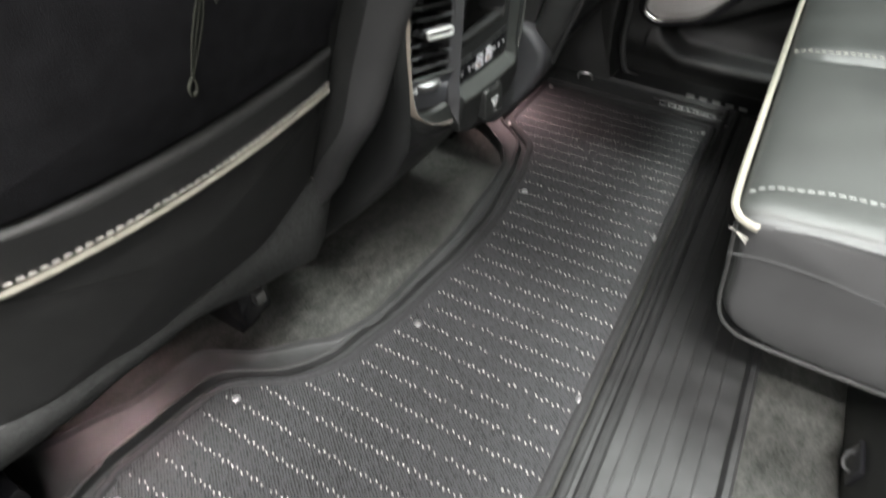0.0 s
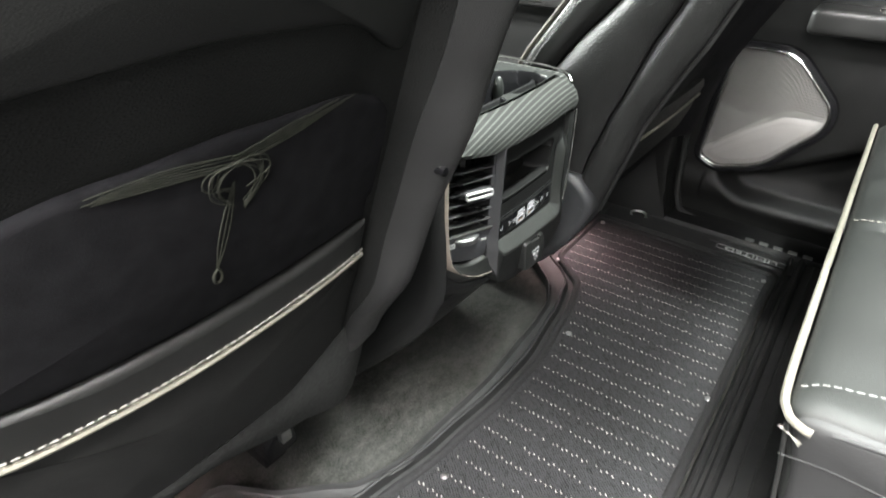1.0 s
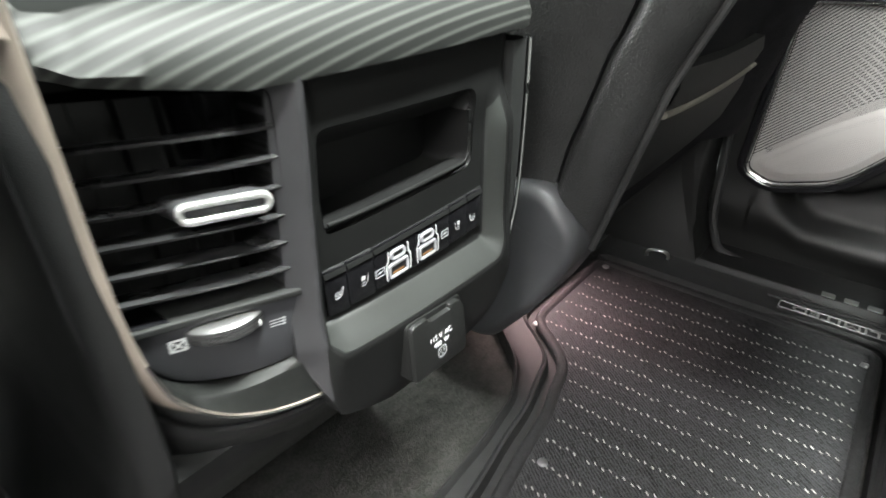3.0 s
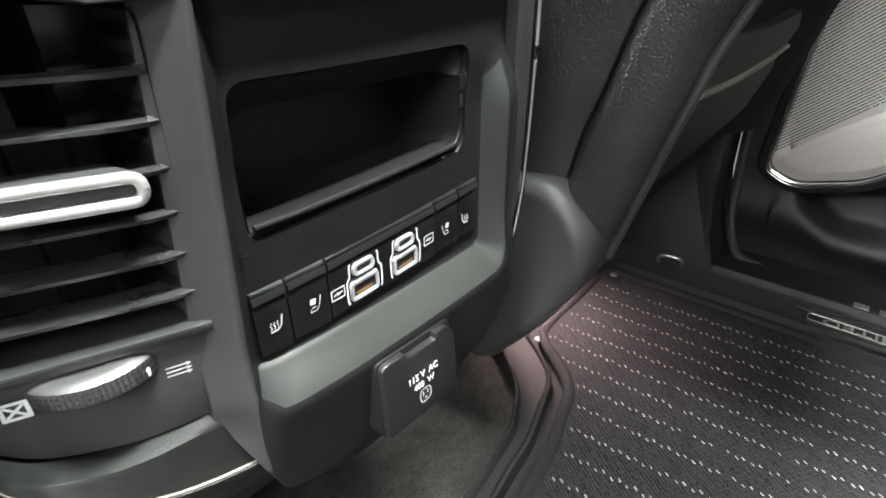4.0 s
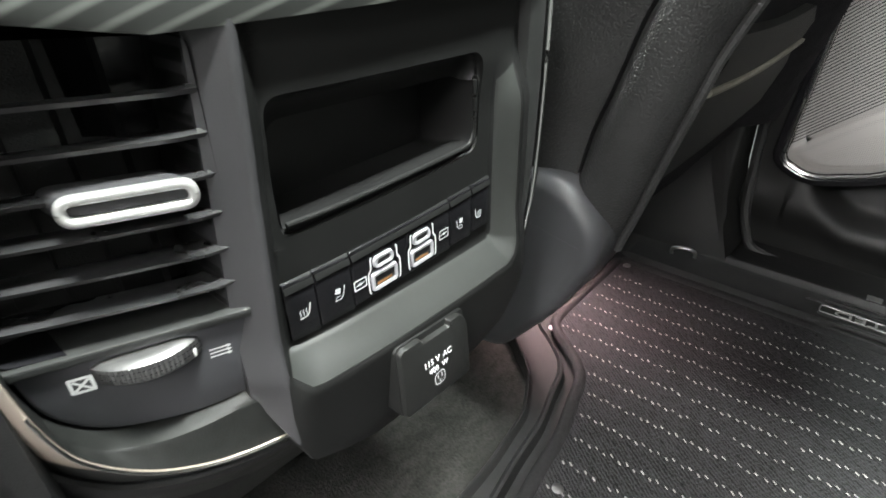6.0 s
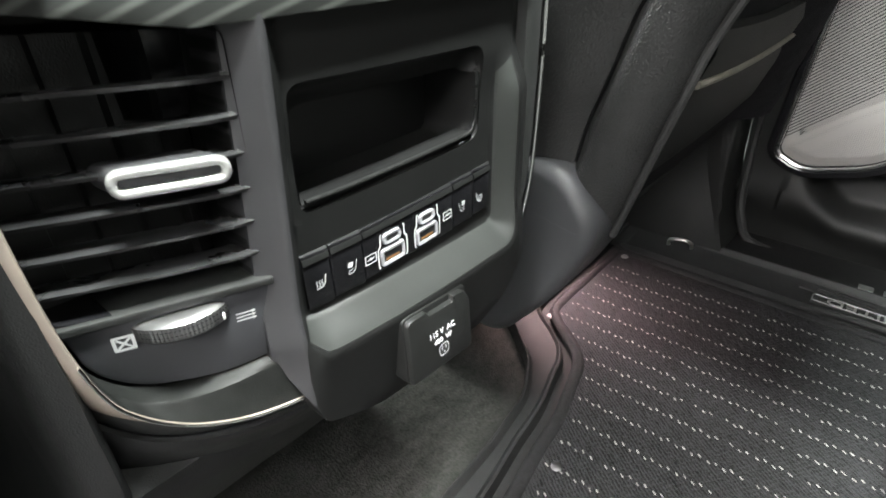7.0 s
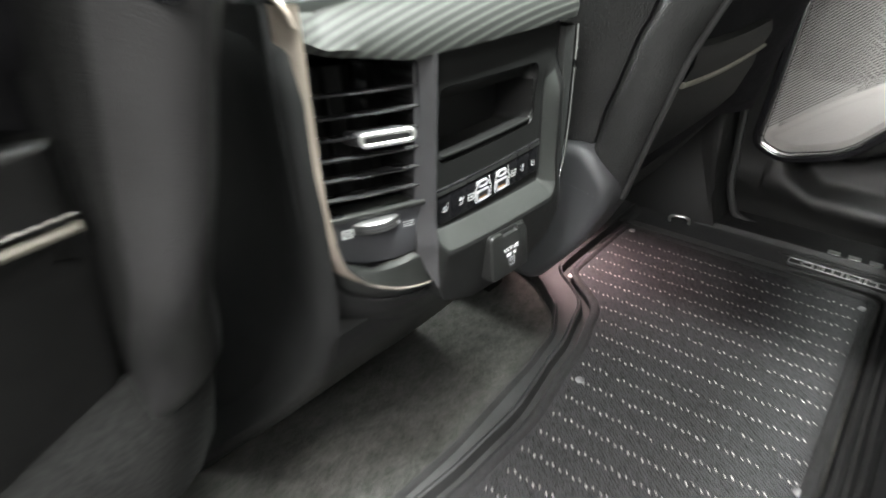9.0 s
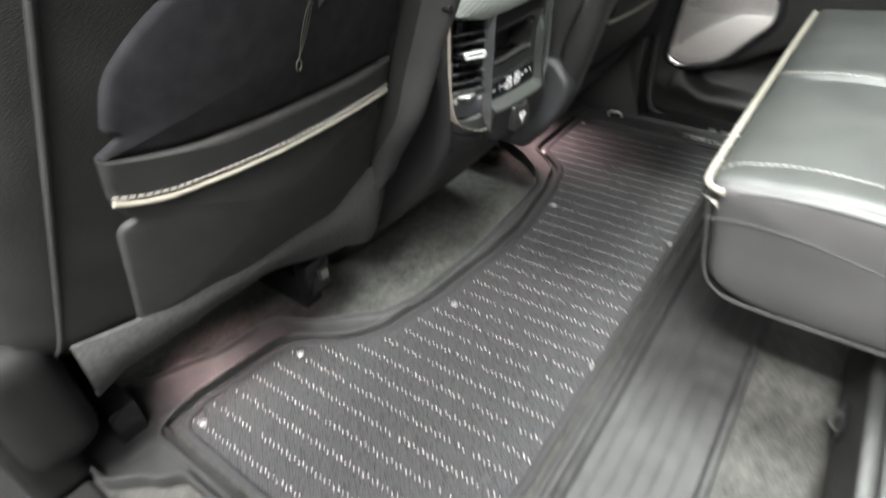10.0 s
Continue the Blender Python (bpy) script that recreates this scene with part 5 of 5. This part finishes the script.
# Upright: the surround's plastic again, lightened as lit; it ends above the shaded foot.
rows = []
for z in [0.4150 - (0.4150 - 0.2480) * k / 60 for k in range(61)]:
    y0, y1 = roll_y(z)
    y1 -= 0.0060 * ease(0.300, 0.255, z)
    rows.append([face(y0, z, mould(y0, z) - 0.02)] + [face(y0 + (y1 - y0) * j / 14, z, mould(y0 + (y1 - y0) * j / 14, z) + 0.0003 - 0.0012 * (j == 14)) for j in range(15)])
part("upright", sheet(rows), UPRIGHT, con, "upright beside the vent, the surround's plastic coloured lighter as lit")


def u_curve(side, z0, zb, r, end):
    """Down beside the buttons, round the corner, along under them."""
    corner = zb(side - r)
    a = [(side, z0 + (corner + r - z0) * k / 16) for k in range(16)]
    a += [(side - r + r * math.cos(q), corner + r - r * math.sin(q)) for q in (math.pi / 2 * k / 10 for k in range(11))]
    return a + [(y, zb(y)) for y in (side - r + (end - side + r) * k / 24 for k in range(1, 25))]


# Ledge and side chamfer: same plastic, the light on them put into its grey.
inn = u_curve(0.6800, 0.3695, lambda y: 0.2898 - 0.060 * (y - 0.5475), 0.004, 0.5425)
outr = u_curve(0.6935, 0.3770, lambda y: 0.2746 - 0.064 * (y - 0.5475), 0.014, 0.5356)
rows = []
for p, q in zip(inn, outr):
    u = min(1.0, max(0.0, (0.5455 - q[0]) / 0.0100)) if q[1] < 0.28 else 0.0
    q = (q[0], q[1] + 0.0100 * (1 - math.sqrt(max(0.0, 1 - u * u))))
    pts = [(p[0] + (q[0] - p[0]) * f, p[1] + (q[1] - p[1]) * f) for f in (k / 10 for k in range(11))]
    rows.append([face(y, z, mould(y, z) + (0.0005 if 0 < k < 10 else -0.0010)) for k, (y, z) in enumerate(pts)])
part("ledge", sheet(rows), SURROUND, frm, "sloping ledge coloured grey as lit, running up beside the bin")
# the bin: dark box behind the opening, with a proud insert rim and a bar along its lower lip
bn = part("storage_bin", sheet([[face(u, v - 0.004 * (d < -0.02), d) for u, v in inset(BIN, s_)] for d, s_ in ((-0.0074, 0.0012), (-0.016, 0.0016), (-0.030, 0.002), (-0.070, 0.004), (-0.110, 0.006))], close_v=True), DARK, frm, "open storage bin")
part("bin_back", sheet([[face(y, z, -0.105) for y in (0.540, 0.67)] for z in (0.325, 0.392)]), DARK, bn)
lip_path = [(0.6640, 0.3730), (0.6640, 0.3600), (0.6638, 0.3490), (0.6620, 0.3445), (0.6580, 0.3420), (0.6400, 0.3416), (0.6000, 0.3418), (0.5700, 0.3420), (0.5515, 0.3424)]
part("bin_rim", tube([face(u, v, -0.0062) for u, v in spline(lip_path, 60)], 0.0011, 8), MOULD, bn, "thin rounded insert rim")
part("bin_lip", sheet([[face(y, 0.3404 + h, d) for h, d in ((-0.0032, -0.0125), (-0.0026, -0.0082), (-0.0008, -0.0072), (0.0004, -0.0080), (0.0012, -0.0110), (0.0008, -0.018), (-0.002, -0.024))] for y in (0.5500 + (0.6630 - 0.5500) * k / 20 for k in range(21))]), SHIELD, bn, "rounded lower lip")
# button strip
SD = -0.0067
SEAMS = [0.5440, 0.5582, 0.5764, 0.6420, 0.6608, 0.6785]
NAMES = ["heated_seat_button", "cooled_seat_button", "port_panel", "cooled_seat_button", "heated_seat_button"]
btn = []
for k in range(5):
    a, b = SEAMS[k] + 0.0003, SEAMS[k + 1] - 0.0003
    o = [(a, 0.2925), (b, 0.2915), (b, 0.3185), (a, 0.3195)]
    o = rounded(o, 0.0006, 2)
    btn.append(part(NAMES[k], prism(o, lambda u, v, d: face(u, v, d + 0.12 * max(0, v - 0.314) * -1), -0.02, SD + 0.0022, 0.0005), GLOSS, con))
for k in range(5):
    a, b = SEAMS[k] + 0.0005, SEAMS[k + 1] - 0.0005
    part("button_crown", sheet([[face(y, 0.3150, SD + 0.0025), face(y, 0.3172, SD + 0.0020), face(y, 0.3192, SD + 0.0008), face(y, 0.3208, SD - 0.0015)] for y in (a, b)]), MOULD, btn[k])
ID = SD + 0.0026


def heat_icon(c, s, parent):
    y, z = c

    def small(u, v, d):
        return face(y + (u - y) * 0.68, z + (v - z) * 0.68, d)

    bm = bmesh.new()
    stroke([(y + s * 0.0042, z + 0.0048), (y + s * 0.0030, z - 0.0012), (y + s * 0.0012, z - 0.0034), (y - s * 0.0036, z - 0.0036)], 0.0009, ID, small, bm)
    for k in range(3):
        q = y - s * 0.0032 + s * 0.0020 * k
        stroke([(q, z - 0.0024), (q + 0.0006, z - 0.0008), (q - 0.0002, z + 0.0006), (q + 0.0006, z + 0.0022)], 0.0006, ID, small, bm)
    part("icon", bm, WHITE, parent, "printed heated-seat mark")


def cool_icon(c, s, parent):
    y, z = c

    def small(u, v, d):
        return face(y + (u - y) * 0.68, z + (v - z) * 0.68, d)

    bm = bmesh.new()
    stroke([(y + s * 0.0045, z + 0.0042), (y + s * 0.0032, z - 0.0016), (y + s * 0.0012, z - 0.0044), (y - s * 0.0030, z - 0.0044), (y - s * 0.0022, z - 0.0020), (y + s * 0.0010, z - 0.0018)], 0.0006, ID, small, bm)
    for k in range(4):
        a = k * math.pi / 2 + 0.6
        cy, cz = y - s * 0.0010 + 0.0014 * math.cos(a), z + 0.0022 + 0.0014 * math.sin(a)
        sheet([[small(cy + r * math.cos(q), cz + r * math.sin(q), ID + 0.0001) for q in (2 * math.pi * j / 10 for j in range(10))] for r in (0.0011, 0.0001)], bm, close_v=True)
    part("icon", bm, WHITE, parent, "printed cooled-seat mark")


def battery_icon(c, parent):
    y, z = c
    bm = bmesh.new()
    sheet([[face(u, v, ID) for u, v in rect(y - 0.0036 + s, z - 0.0026 + s, y + 0.0036 - s, z + 0.0026 - s, 0.0005, 2)] for s in (0.0, 0.0006)], bm, close_v=True)
    stroke([(y - 0.0022, z - 0.0004), (y + 0.0004, z + 0.0006), (y - 0.0004, z - 0.0006), (y + 0.0022, z + 0.0004)], 0.0007, ID, face, bm)
    part("icon", bm, WHITE, parent, "printed charging mark")


heat_icon((0.5515, 0.3040), 1, btn[0])
cool_icon((0.5685, 0.3040), 1, btn[1])
battery_icon((0.5800, 0.3028), btn[2])
battery_icon((0.6364, 0.3030), btn[2])
cool_icon((0.6500, 0.3030), -1, btn[3])
heat_icon((0.6664, 0.3020), -1, btn[4])
for yc in (0.5946, 0.6200):
    usb = part("port_shell", sheet([[face(u, v, d) for u, v in o] for o, d in ((rect(yc - 0.0082, 0.2945, yc + 0.0082, 0.3040, 0.0022), ID - 0.001), (rect(yc - 0.0078, 0.2949, yc + 0.0078, 0.3036, 0.0020), ID + 0.0005), (rect(yc - 0.0064, 0.2963, yc + 0.0064, 0.3022, 0.0006), ID + 0.0003), (rect(yc - 0.0064, 0.2963, yc + 0.0064, 0.3022, 0.0006), ID - 0.002))], close_v=True), PORT, btn[2], "grey port surround")
    part("port_hole", prism(rect(yc - 0.0065, 0.2962, yc + 0.0065, 0.3023, 0.0004), lambda u, v, d: face(u, v, d), SD - 0.003, ID - 0.0005, 0), DARK, usb)
    part("port_tongue", prism(rect(yc - 0.0046, 0.2970, yc + 0.0046, 0.2981, 0.0002), lambda u, v, d: face(u, v, d), SD - 0.003, ID - 0.0003, 0), GOLD, usb, "orange port tongue")
    usc = part("port_shell", sheet([[face(u, v, d) for u, v in o] for o, d in ((rect(yc - 0.0062, 0.3058, yc + 0.0062, 0.3118, 0.0030, 6), ID - 0.001), (rect(yc - 0.0058, 0.3062, yc + 0.0058, 0.3114, 0.0026, 6), ID + 0.0005), (rect(yc - 0.0042, 0.3073, yc + 0.0042, 0.3103, 0.0015, 6), ID + 0.0003), (rect(yc - 0.0042, 0.3073, yc + 0.0042, 0.3103, 0.0015, 6), ID - 0.002))], close_v=True), PORT, btn[2], "grey port surround")
    part("port_hole", prism(rect(yc - 0.0043, 0.3072, yc + 0.0043, 0.3104, 0.0015, 6), lambda u, v, d: face(u, v, d), SD - 0.003, ID - 0.0005, 0), DARK, usc)
    for s in (-1, 1):
        q = [(yc + s * 0.0072, 0.3125), (yc + s * 0.0080, 0.3118), (yc + s * 0.0082, 0.3070), (yc + s * 0.0097, 0.3045), (yc + s * 0.0097, 0.2965), (yc + s * 0.0090, 0.2945)]
        part("bracket_mark", stroke(spline(q, 24), 0.0009, ID), WHITE, btn[2], "printed bracket line")
# chrome line down the right edge
part("chrome_line", tube([face(y, z, 0.0016) for y, z in spline([(0.7225, 0.406), (0.7225, 0.36), (0.7205, 0.322), (0.7165, 0.294), (0.7070, 0.269), (0.6930, 0.2520)], 40)], 0.0012, 8), CHROME, con, "thin chrome line")
part("gloss_edge", sheet([[face(y, z, d) for y, d in ((0.7035 + o * 0.6, -0.008), (0.7055 + o * 0.7, -0.001), (0.7090 + o * 0.8, 0.0006), (0.7190 + o, 0.0006), (0.7232 + o, -0.004), (0.7242 + o, -0.04))] for z, o in ((0.406, 0.0), (0.36, 0.0), (0.322, -0.002), (0.294, -0.006), (0.269, -0.0155), (0.250, -0.0300))]), SATIN, con)
# outlet cover
ocv = rounded([(0.5815, 0.2350), (0.6310, 0.2310), (0.6320, 0.2640), (0.6270, 0.2700), (0.6180, 0.2710), (0.6175, 0.2680), (0.5990, 0.2695), (0.5970, 0.2725), (0.5830, 0.2735)], [0.002, 0.004, 0.004, 0.002, 0.0006, 0.0006, 0.001, 0.001, 0.004], 3)


def oc(u, v, d):
    return face(u + 0.0010, v - 0.0038, d + 0.0026 + 0.10 * (0.25 - v))


cover = part("outlet_cover", prism(ocv, oc, -0.010, 0.0130, 0.0014), PLASTIC, con, "square black flap over the mains outlet")
part("outlet_body", prism(rounded([(0.5805, 0.2340), (0.6315, 0.2300), (0.6325, 0.2700), (0.5820, 0.2745)], 0.004, 3), oc, -0.010, 0.0100, 0.001), MOULD, cover, "flap hinge body")


def text_on(text, y, z, size):
    m = Matrix(((0, 0, 1, 0), (1, 0, 0, 0), (0, 1, 0, 0), (0, 0, 0, 1)))
    return lettering(text, size, Matrix.Translation(oc(y, z, 0.0133)) @ Matrix.Rotation(-0.10, 4, "Y") @ Matrix.Rotation(-0.05, 4, "X") @ m, WHITE, cover)


text_on("115 V  AC", 0.6065, 0.2560, 0.0047)
text_on("400  W", 0.6065, 0.2508, 0.0044)
bm = bmesh.new()
oct_o = rect(0.6025, 0.2405, 0.6105, 0.2480, 0.003, 3)
sheet([[oc(u, v, 0.0133) for u, v in inset(oct_o, s)] for s in (0.0, 0.0006)], bm, close_v=True)
stroke([(0.6050, 0.2440), (0.6050, 0.2465)], 0.0007, 0.0133, oc, bm)
stroke([(0.6080, 0.2440), (0.6080, 0.2465)], 0.0007, 0.0133, oc, bm)
stroke([(0.6065, 0.2418), (0.6065, 0.2430)], 0.0009, 0.0133, oc, bm)
part("outlet_mark", bm, WHITE, cover, "printed outlet mark")

# top trim with lines: one profile swept from the near side round the rear to the far side
prof = [(0.4125, -0.004), (0.4135, 0.0030), (0.4210, 0.0042), (0.4310, 0.0010), (0.4380, -0.0045), (0.4430, -0.0110), (0.4460, -0.0170), (0.4475, -0.0220), (0.4475, -0.0255), (0.4455, -0.0272), (0.4380, -0.0278)]
prof_near = [(0.4260, -0.0020), (0.4300, 0.0000), (0.4400, 0.0004), (0.4490, 0.0002), (0.4535, -0.0010), (0.4545, -0.0050), (0.4535, -0.0120), (0.4520, -0.0190), (0.4505, -0.0240), (0.4490, -0.0260), (0.4440, -0.0265)]
prof_far = [(0.4125, -0.0020), (0.4200, 0.0000), (0.4300, 0.0006), (0.4400, -0.0004), (0.4460, -0.0028), (0.4490, -0.0060), (0.4497, -0.0090), (0.4495, -0.0120), (0.4488, -0.0145), (0.4475, -0.0160), (0.4440, -0.0165)]
plan = [(-0.394, 0.4532), (-0.35, 0.4532), (-0.315, 0.4532), (-0.295, 0.4535), (-0.2845, 0.4548), (-0.2782, 0.4582), (-0.2745, 0.4645)]
plan += [tuple(face(y, 0.4))[:2] for y in (0.480, 0.51, 0.54, 0.58, 0.62, 0.66, 0.690)] + [(-0.2620, 0.7080), (-0.2655, 0.7180), (-0.2730, 0.7240), (-0.286, 0.7268), (-0.31, 0.7275), (-0.35, 0.7278), (-0.394, 0.7278)]
sweep = spline(plan, 140)
rws = []
for i, (px, py) in enumerate(sweep):
    a, b = sweep[max(i - 1, 0)], sweep[min(i + 1, 139)]
    nx, ny = b[1] - a[1], a[0] - b[0]
    q = math.hypot(nx, ny)
    near = min(1.0, max(0.0, (0.52 - py) / 0.068))
    side = min(1.0, max(0.0, (-0.272 - px) / 0.014))
    row = []
    for (z, d), (zs, ds_) in zip(prof, prof_near if py < CY else prof_far):
        z = z + 0.0135 * near * max(0.0, (0.43 - z) / 0.0175)
        z, d = z + (zs - z) * side, d + (ds_ - d) * side
        row.append((px + nx / q * d, py + ny / q * d, z))
    rws.append(row)
part("top_trim", sheet(rws), STRIPE, con, "satin trim with fine diagonal lines")
part("trim_line", tube(spline([(-0.270, CR - 0.012, 0.444), (-0.282, CR - 0.004, 0.450), (-0.31, CR - 0.002, 0.4535), (-0.35, CR - 0.002, 0.4545), (-0.394, CR - 0.002, 0.4545)], 30), 0.0013, 6), CHROME, con, "thin bright edge")
part("trim_line", tube(spline([(-0.2755, 0.4560, 0.438), (-0.2775, 0.4545, 0.446), (-0.2840, 0.4522, 0.4522), (-0.297, 0.4515, 0.4545), (-0.35, 0.4512, 0.4555), (-0.396, 0.4512, 0.4560)], 40), 0.0020, 8), BRONZE, con, "bronze edge")
part("back_rail", rbox((-0.398, CL + 0.002, 0.43), (-0.391, CR - 0.003, 0.4535), 0.002), GREY, con, "thin satin back rail")
# cup tray
cups = [(0.551, 0.0475), (0.651, 0.0475)]


def half(y):
    h = 0.0
    if 0.503 < y < 0.699:
        h = 0.019
    for c, r in cups:
        if abs(y - c) < r:
            h = max(h, math.sqrt(r * r - (y - c) ** 2))
    return h


CX = -0.3205


def front(y):
    return min(CX + max(half(y), 0.002), -0.2872 - 0.5 * (y - 0.585) ** 2)


ysn = [0.5025 + (0.6995 - 0.5025) * k / 60 for k in range(61)]
inner = [(front(y), y) for y in ysn] + [(CX - max(half(y), 0.002), y) for y in ysn[::-1]]
bm = bmesh.new()
y0, y1 = CL + 0.022, CR - 0.012
ylist = [y0, 0.5015] + ysn + [y1]
sheet([[(-0.2868 - 0.5 * (y - 0.585) ** 2 + 0.0006, y, 0.4490), (front(y), y, 0.4490)] for y in ylist], bm)
sheet([[(CX - max(half(y), 0.0), y, 0.4490), (-0.392, y, 0.4490)] for y in ylist], bm)
bmesh.ops.remove_doubles(bm, verts=bm.verts, dist=0.00005)
part("corner_plate", rbox((-0.302, 0.462, 0.436), (-0.2815, 0.5035, 0.4494), 0.002), SURROUND, con)
tray = part("cup_tray", bm, SURROUND, con, "satin cup holder tray")
part("cup_well", sheet([[(CX + (u - CX) * q, v, z) for u, v in inset(inner, s_)] for z, s_, q in ((0.4491, -0.0005, 1), (0.4465, 0.0014, 1), (0.40, 0.002, 1), (0.380, 0.003, 1), (0.378, 0.003, 0.6), (0.378, 0.003, 0.02))], close_v=True), GLOSS, tray, "deep black cup wells")
for fx, fy in ((-0.296, 0.540), (-0.297, 0.622), (-0.292, 0.684), (-0.356, 0.52), (-0.357, 0.675)):
    fb = bmesh.new()
    bmesh.ops.create_uvsphere(fb, u_segments=14, v_segments=10, radius=1.0, matrix=Matrix.Translation((fx, fy, 0.424)) @ Matrix.Diagonal((0.0075, 0.0075, 0.019, 1)))
    part("cup_finger", fb, SURROUND, tray, "soft rubber cup finger")
# padded lid in front of the tray
rows = []
for y in [CL + 0.001] + [CL + 0.005 + (CR - CL - 0.01) * k / 24 for k in range(25)] + [CR - 0.001]:
    q = min(1.0, (y - CL) / 0.03, (CR - y) / 0.03)
    q = math.sqrt(max(0.0, 1 - (1 - q) ** 2))
    rows.append([(x, y, 0.44 + (h - 0.44) * (0.35 + 0.65 * q)) for x, h in ((-0.403, 0.44), (-0.403, 0.452), (-0.409, 0.474), (-0.425, 0.494), (-0.46, 0.505), (-0.56, 0.510), (-0.70, 0.510), (-0.80, 0.50))])
lid = part("armrest_lid", caps(sheet(rows)), SEAT_LEATHER, con, "padded leather console lid")
part("lid_stitching", dashes([(-0.404 - 0.012 * k * 0.4 - (0.002 if k else 0), CR - 0.028, 0.455 + 0.013 * k * 0.8) for k in range(5)] + [(-0.50, CR - 0.028, 0.508), (-0.7, CR - 0.028, 0.5105)], 0.005, 0.003, 0.0008), THREAD, lid)
